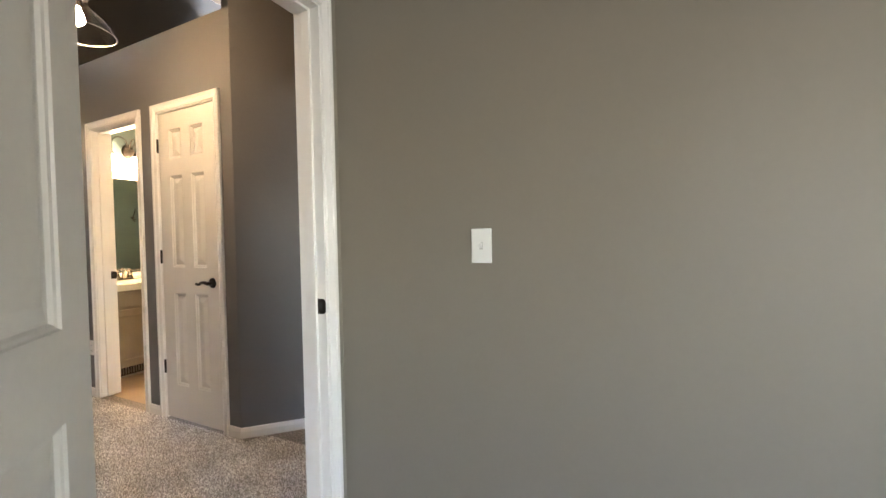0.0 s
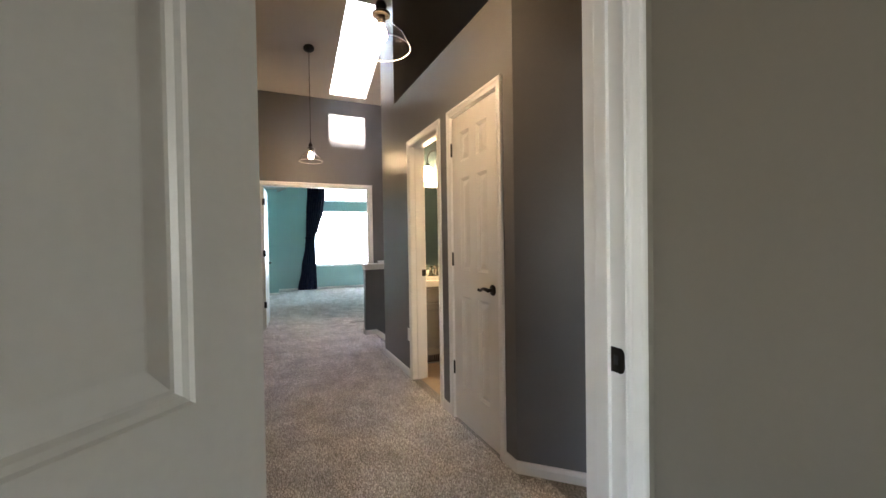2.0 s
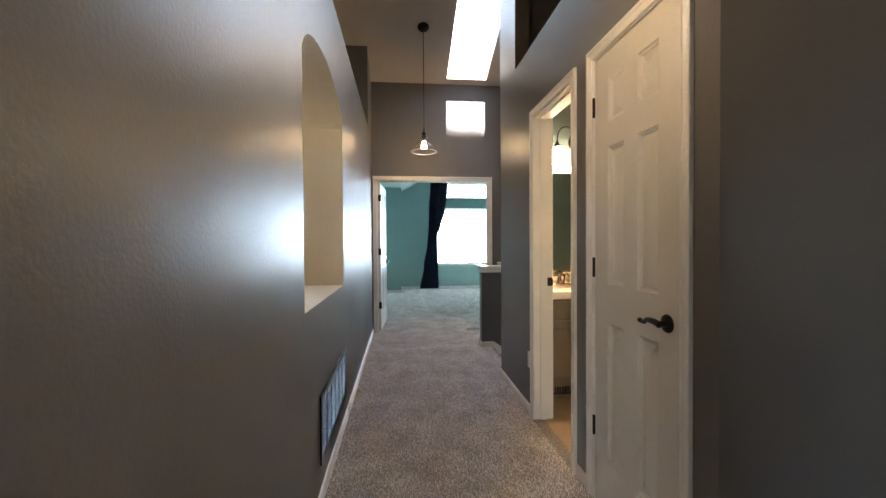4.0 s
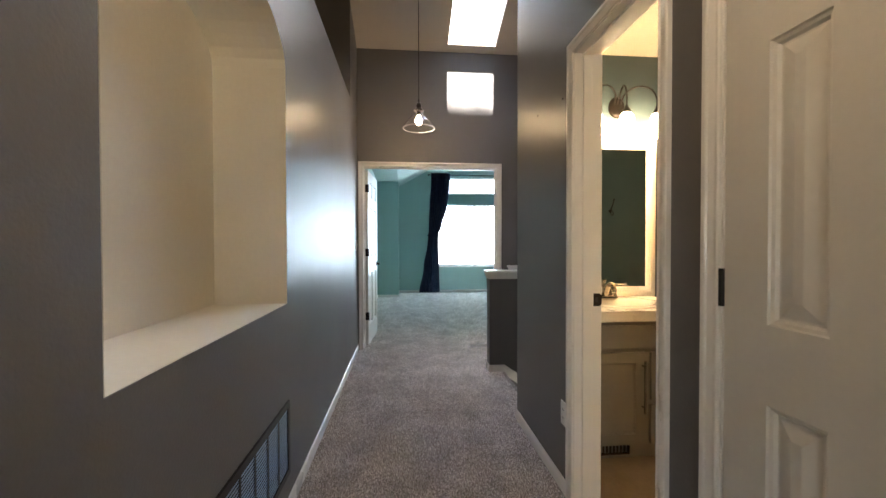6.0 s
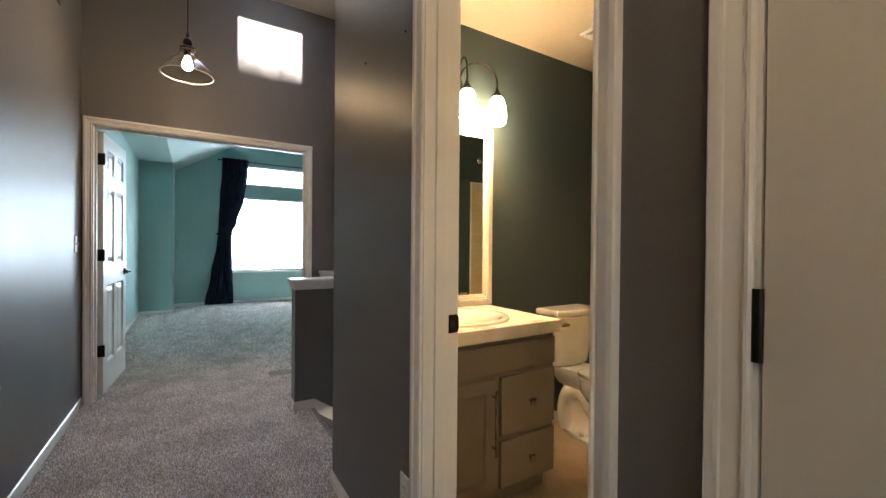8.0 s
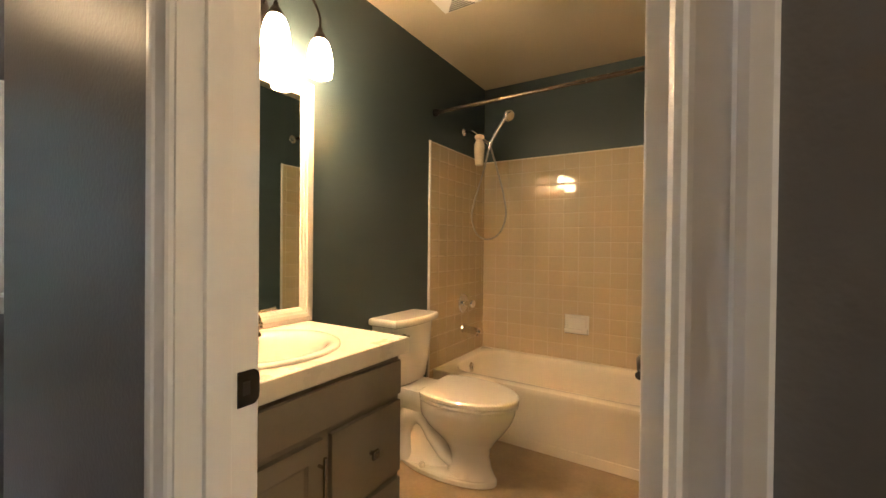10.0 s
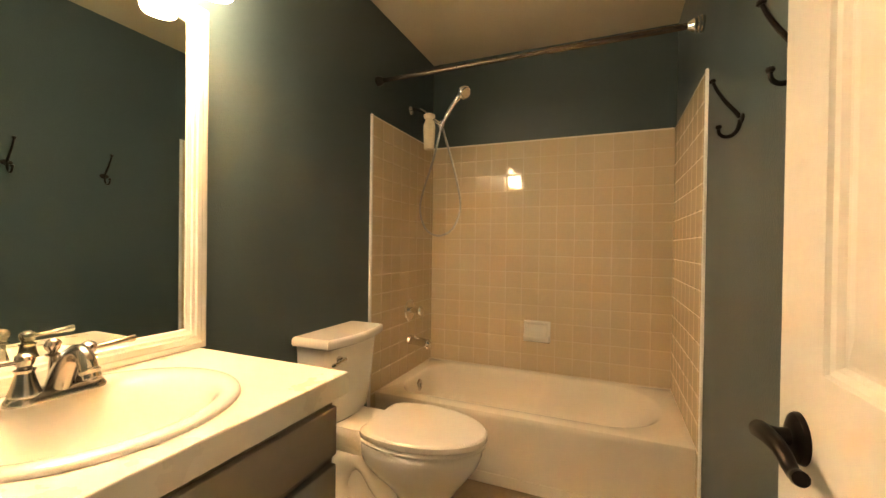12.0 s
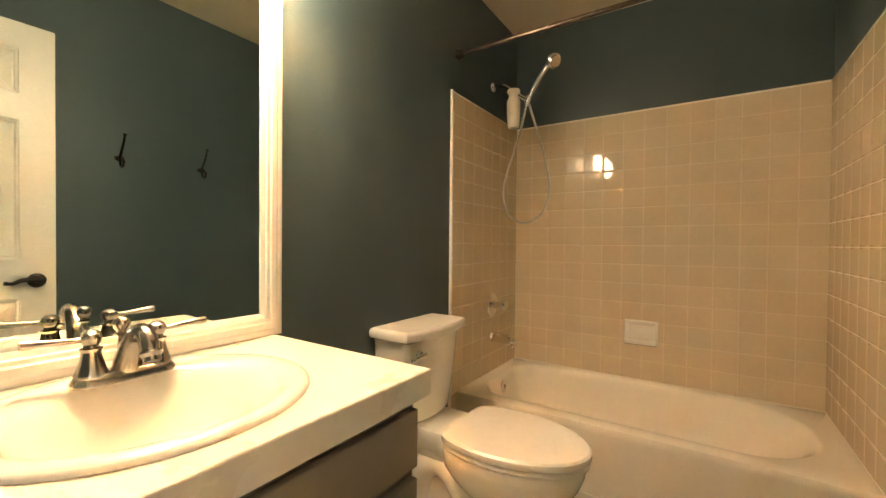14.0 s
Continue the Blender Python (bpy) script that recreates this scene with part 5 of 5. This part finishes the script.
rings_mesh(bm, [rrect(-3.868, -3.706, YB - 0.075 + s, YB - 0.02, 0.022, z, 5) for s, z in ((0.036, 0.553), (0.014, 0.561), (0.003, 0.574), (0.0, 0.588), (0.002, 0.593), (0.008, 0.594), (0.014, 0.584), (0.018, 0.576))], True, True)
part("tray", bm, PORCELAIN, sd, "", True)

# shower fittings on the west wall
SYP = 3.806
va = thing("shower_valve", "chrome tub valve with a round plate and clear knob", "valve")
part("plate", lathe(bmesh.new(), [(0, 0.010), (0.03, 0.010), (0.055, 0.008), (0.068, 0.003), (0.070, 0.0), (0, 0)], 40, axis(WX + 0.0098, SYP, 0.747, (1, 0, 0))), CHROME, va, "", True)
part("stem", lathe(bmesh.new(), [(0.020, 0.0), (0.018, 0.02), (0.016, 0.045), (0, 0.045)], 20, axis(WX + 0.0190, SYP, 0.747, (1, 0, 0))), CHROME, va, "", True)
part("knob", lathe(bmesh.new(), [(0.016, 0.0), (0.028, 0.006), (0.030, 0.018), (0.026, 0.032), (0, 0.036)], 10, axis(WX + 0.0645, SYP, 0.747, (1, 0, 0))), CHROME, va, "faceted knob")
sp = thing("tub_spout", "chrome tub spout below the valve", "spout")
part("body", tube(bmesh.new(), curve([(WX + 0.0095, SYP, 0.558), (WX + 0.05, SYP, 0.556), (WX + 0.10, SYP, 0.552), (WX + 0.138, SYP, 0.545), (WX + 0.146, SYP, 0.538)], 5), [0.031, 0.030] + [0.027] * 14 + [0.023, 0.022, 0.021, 0.018, 0.014], 18), CHROME, sp, "", True)
part("diverter", tube(bmesh.new(), [(WX + 0.132, SYP, 0.525), (WX + 0.132, SYP, 0.515)], 0.012, 12), CHROME, sp, "", True)
sh = thing("shower", "chrome hand shower on its arm with an ivory filter", "shower")
part("flange", lathe(bmesh.new(), [(0, 0.012), (0.014, 0.012), (0.024, 0.006), (0.027, 0.0), (0, 0)], 24, axis(WX, SYP, 2.02, (1, 0, 0))), CHROME, sh, "", True)
part("arm", tube(bmesh.new(), curve([(WX + 0.006, SYP, 2.02), (WX + 0.045, SYP, 2.022), (WX + 0.085, SYP, 2.005), (WX + 0.122, SYP, 1.972)], 6), 0.0105, 14), CHROME, sh, "", True)
FX = WX + 0.130
part("filter", lathe(bmesh.new(), [(0, 1.762), (0.026, 1.763), (0.031, 1.770), (0.033, 1.79), (0.037, 1.86), (0.0385, 1.895), (0.037, 1.915), (0.030, 1.932), (0.0265, 1.940), (0.0265, 1.950), (0.034, 1.957), (0.037, 1.966), (0.035, 1.978), (0.024, 1.984), (0.014, 1.988), (0, 1.988)], 28, Matrix.Translation((FX, SYP, 0))), IVORY, sh, "ivory plastic shower filter cylinder", True)
bm = tube(bmesh.new(), [(FX + 0.03, SYP, 1.945), (FX + 0.062, SYP, 1.922), (FX + 0.088, SYP, 1.905)], [0.010, 0.011, 0.013], 14)
lathe(bm, [(0, -0.022), (0.014, -0.020), (0.018, 0.0), (0.016, 0.022), (0, 0.024)], 16, axis(FX + 0.085, SYP, 1.908, (0.35, 0.0, 0.94)))
part("holder", bm, CHROME, sh, "", True)
HX = FX + 0.088
bm = tube(bmesh.new(), curve([(HX - 0.012, SYP, 1.875), (HX + 0.02, SYP, 1.945), (HX + 0.065, SYP, 2.015), (HX + 0.105, SYP, 2.065), (HX + 0.125, SYP, 2.085)], 5), [0.0100] * 6 + [0.0135] * 8 + [0.016] * 3 + [0.020] * 4, 14)
lathe(bm, [(0, 0.040), (0.018, 0.037), (0.031, 0.024), (0.038, 0.006), (0.040, -0.006), (0.040, -0.014), (0.035, -0.020), (0.030, -0.018), (0.028, -0.024), (0, -0.026)], 28, axis(HX + 0.142, SYP - 0.008, 2.085, (-0.66, 0.42, 0.42)))
part("hand_shower", bm, CHROME, sh, "", True)
bm = bmesh.new()
tube(bm, curve([(HX - 0.012, SYP, 1.878), (HX - 0.030, SYP, 1.80), (HX - 0.070, SYP, 1.66), (HX - 0.125, SYP, 1.50), (HX - 0.140, SYP - 0.01, 1.38), (HX - 0.095, SYP - 0.015, 1.262), (HX - 0.005, SYP - 0.015, 1.222), (HX + 0.085, SYP - 0.01, 1.270), (HX + 0.125, SYP, 1.39), (HX + 0.105, SYP, 1.54), (HX + 0.055, SYP, 1.72), (HX + 0.020, SYP, 1.83), (HX + 0.004, SYP, 1.885)], 8), 0.0065, 10)
part("hose", bm, CHROMEHOSE, sh, "ribbed metal hose", True)

# curtain rod
cr = thing("shower_rod", "bronze tension shower rod above the tub", "curtain rod")
A, B = Vector((WX, 3.405, 2.052)), Vector((-3.02, 3.455, 2.088))
D = (B - A).normalized()
part("rod", tube(bmesh.new(), [A + D * 0.01, A + D * 0.9, A + D * 0.901, B - D * 0.01], [0.0105, 0.0105, 0.0135, 0.0135], 16), STEEL_BROWN, cr, "", True)
part("end_cap", lathe(bmesh.new(), [(0, 0.0005), (0.026, 0.0005), (0.027, 0.012), (0.020, 0.030), (0.014, 0.040), (0, 0.040)], 24, axis(*A, D)), BRONZE, cr, "", True)
part("end_cap", lathe(bmesh.new(), [(0, 0.0005), (0.033, 0.0005), (0.034, 0.010), (0.030, 0.013), (0.031, 0.022), (0.027, 0.026), (0.028, 0.036), (0.022, 0.044), (0.015, 0.060), (0, 0.060)], 24, axis(*B, -D)), CHROME, cr, "ribbed chrome end cap", True)


# coat hooks
def coat_hook(m):
    """Double hook; local x out of the wall, z up."""
    h = thing("coat_hook", "dark bronze double coat hook on the slate wall", "coat hook", m, group="coat hooks")
    bm = bmesh.new()
    lathe(bm, [(0, 0.006), (0.010, 0.006), (0.014, 0.003), (0.015, 0.0), (0, 0)], 20, axis(0, 0, 0, (1, 0, 0)), 1.6, 1.0)
    part("plate", bm, BRONZE, h, "", True)
    pts = curve([(0.004, 0, 0.004), (0.020, 0, 0.026), (0.040, 0, 0.052), (0.060, 0, 0.085), (0.072, 0, 0.112)], 5)
    part("upper_hook", lathe(tube(bmesh.new(), pts, [0.0065 - 0.0022 * k / len(pts) for k in range(len(pts))], 10), [(0, 0.008), (0.007, 0.006), (0.0095, 0.0), (0.007, -0.004), (0, -0.005)], 14, axis(0.0725, 0, 0.114, (0.3, 0, 0.95))), BRONZE, h, "", True)
    pts = curve([(0.004, 0, -0.004), (0.010, 0, -0.030), (0.024, 0, -0.046), (0.042, 0, -0.048), (0.054, 0, -0.038), (0.056, 0, -0.024)], 5)
    part("lower_hook", lathe(tube(bmesh.new(), pts, [0.0065 - 0.002 * k / len(pts) for k in range(len(pts))], 10), [(0, 0.008), (0.007, 0.005), (0.0085, 0.0), (0.006, -0.005), (0, -0.006)], 14, axis(0.056, 0, -0.020, (0, 0, 1))), BRONZE, h, "", True)
    return h


HOOK_Y, HOOK_MORE = 2.905, [2.50]
hk = coat_hook(pose(-3.0205, HOOK_Y, 1.535, 0, 0, 180))
for y in HOOK_MORE:
    copy_thing(hk, pose(-3.0205, y, 1.535, 0, 0, 180))

# ceiling exhaust fan grille
ex = thing("exhaust_fan_grille", "white louvred exhaust fan grille on the bathroom ceiling", "air vent")
ez = 2.4498
bm = bmesh.new()
rings_mesh(bm, [[Vector((x, y, z)) for x, y in ((-4.252 + s, 2.825 + s), (-4.028 - s, 2.825 + s), (-4.028 - s, 3.055 - s), (-4.252 + s, 3.055 - s))] for s, z in ((0, ez), (0.0, ez - 0.006), (0.012, ez - 0.013), (0.016, ez - 0.0135))], True, True)
part("cover", bm, PLASTIC, ex)
for end in (-1, 1):
    for k in range(6):
        y = 2.940 + end * (0.020 + 0.0145 * k)
        h = 0.016 + 0.0125 * k
        part("slot", boxed((-4.140 - h, min(y, y + end * 0.0075), ez - 0.0142), (-4.140 + h, max(y, y + end * 0.0075), ez - 0.0133)), BLACK, ex)
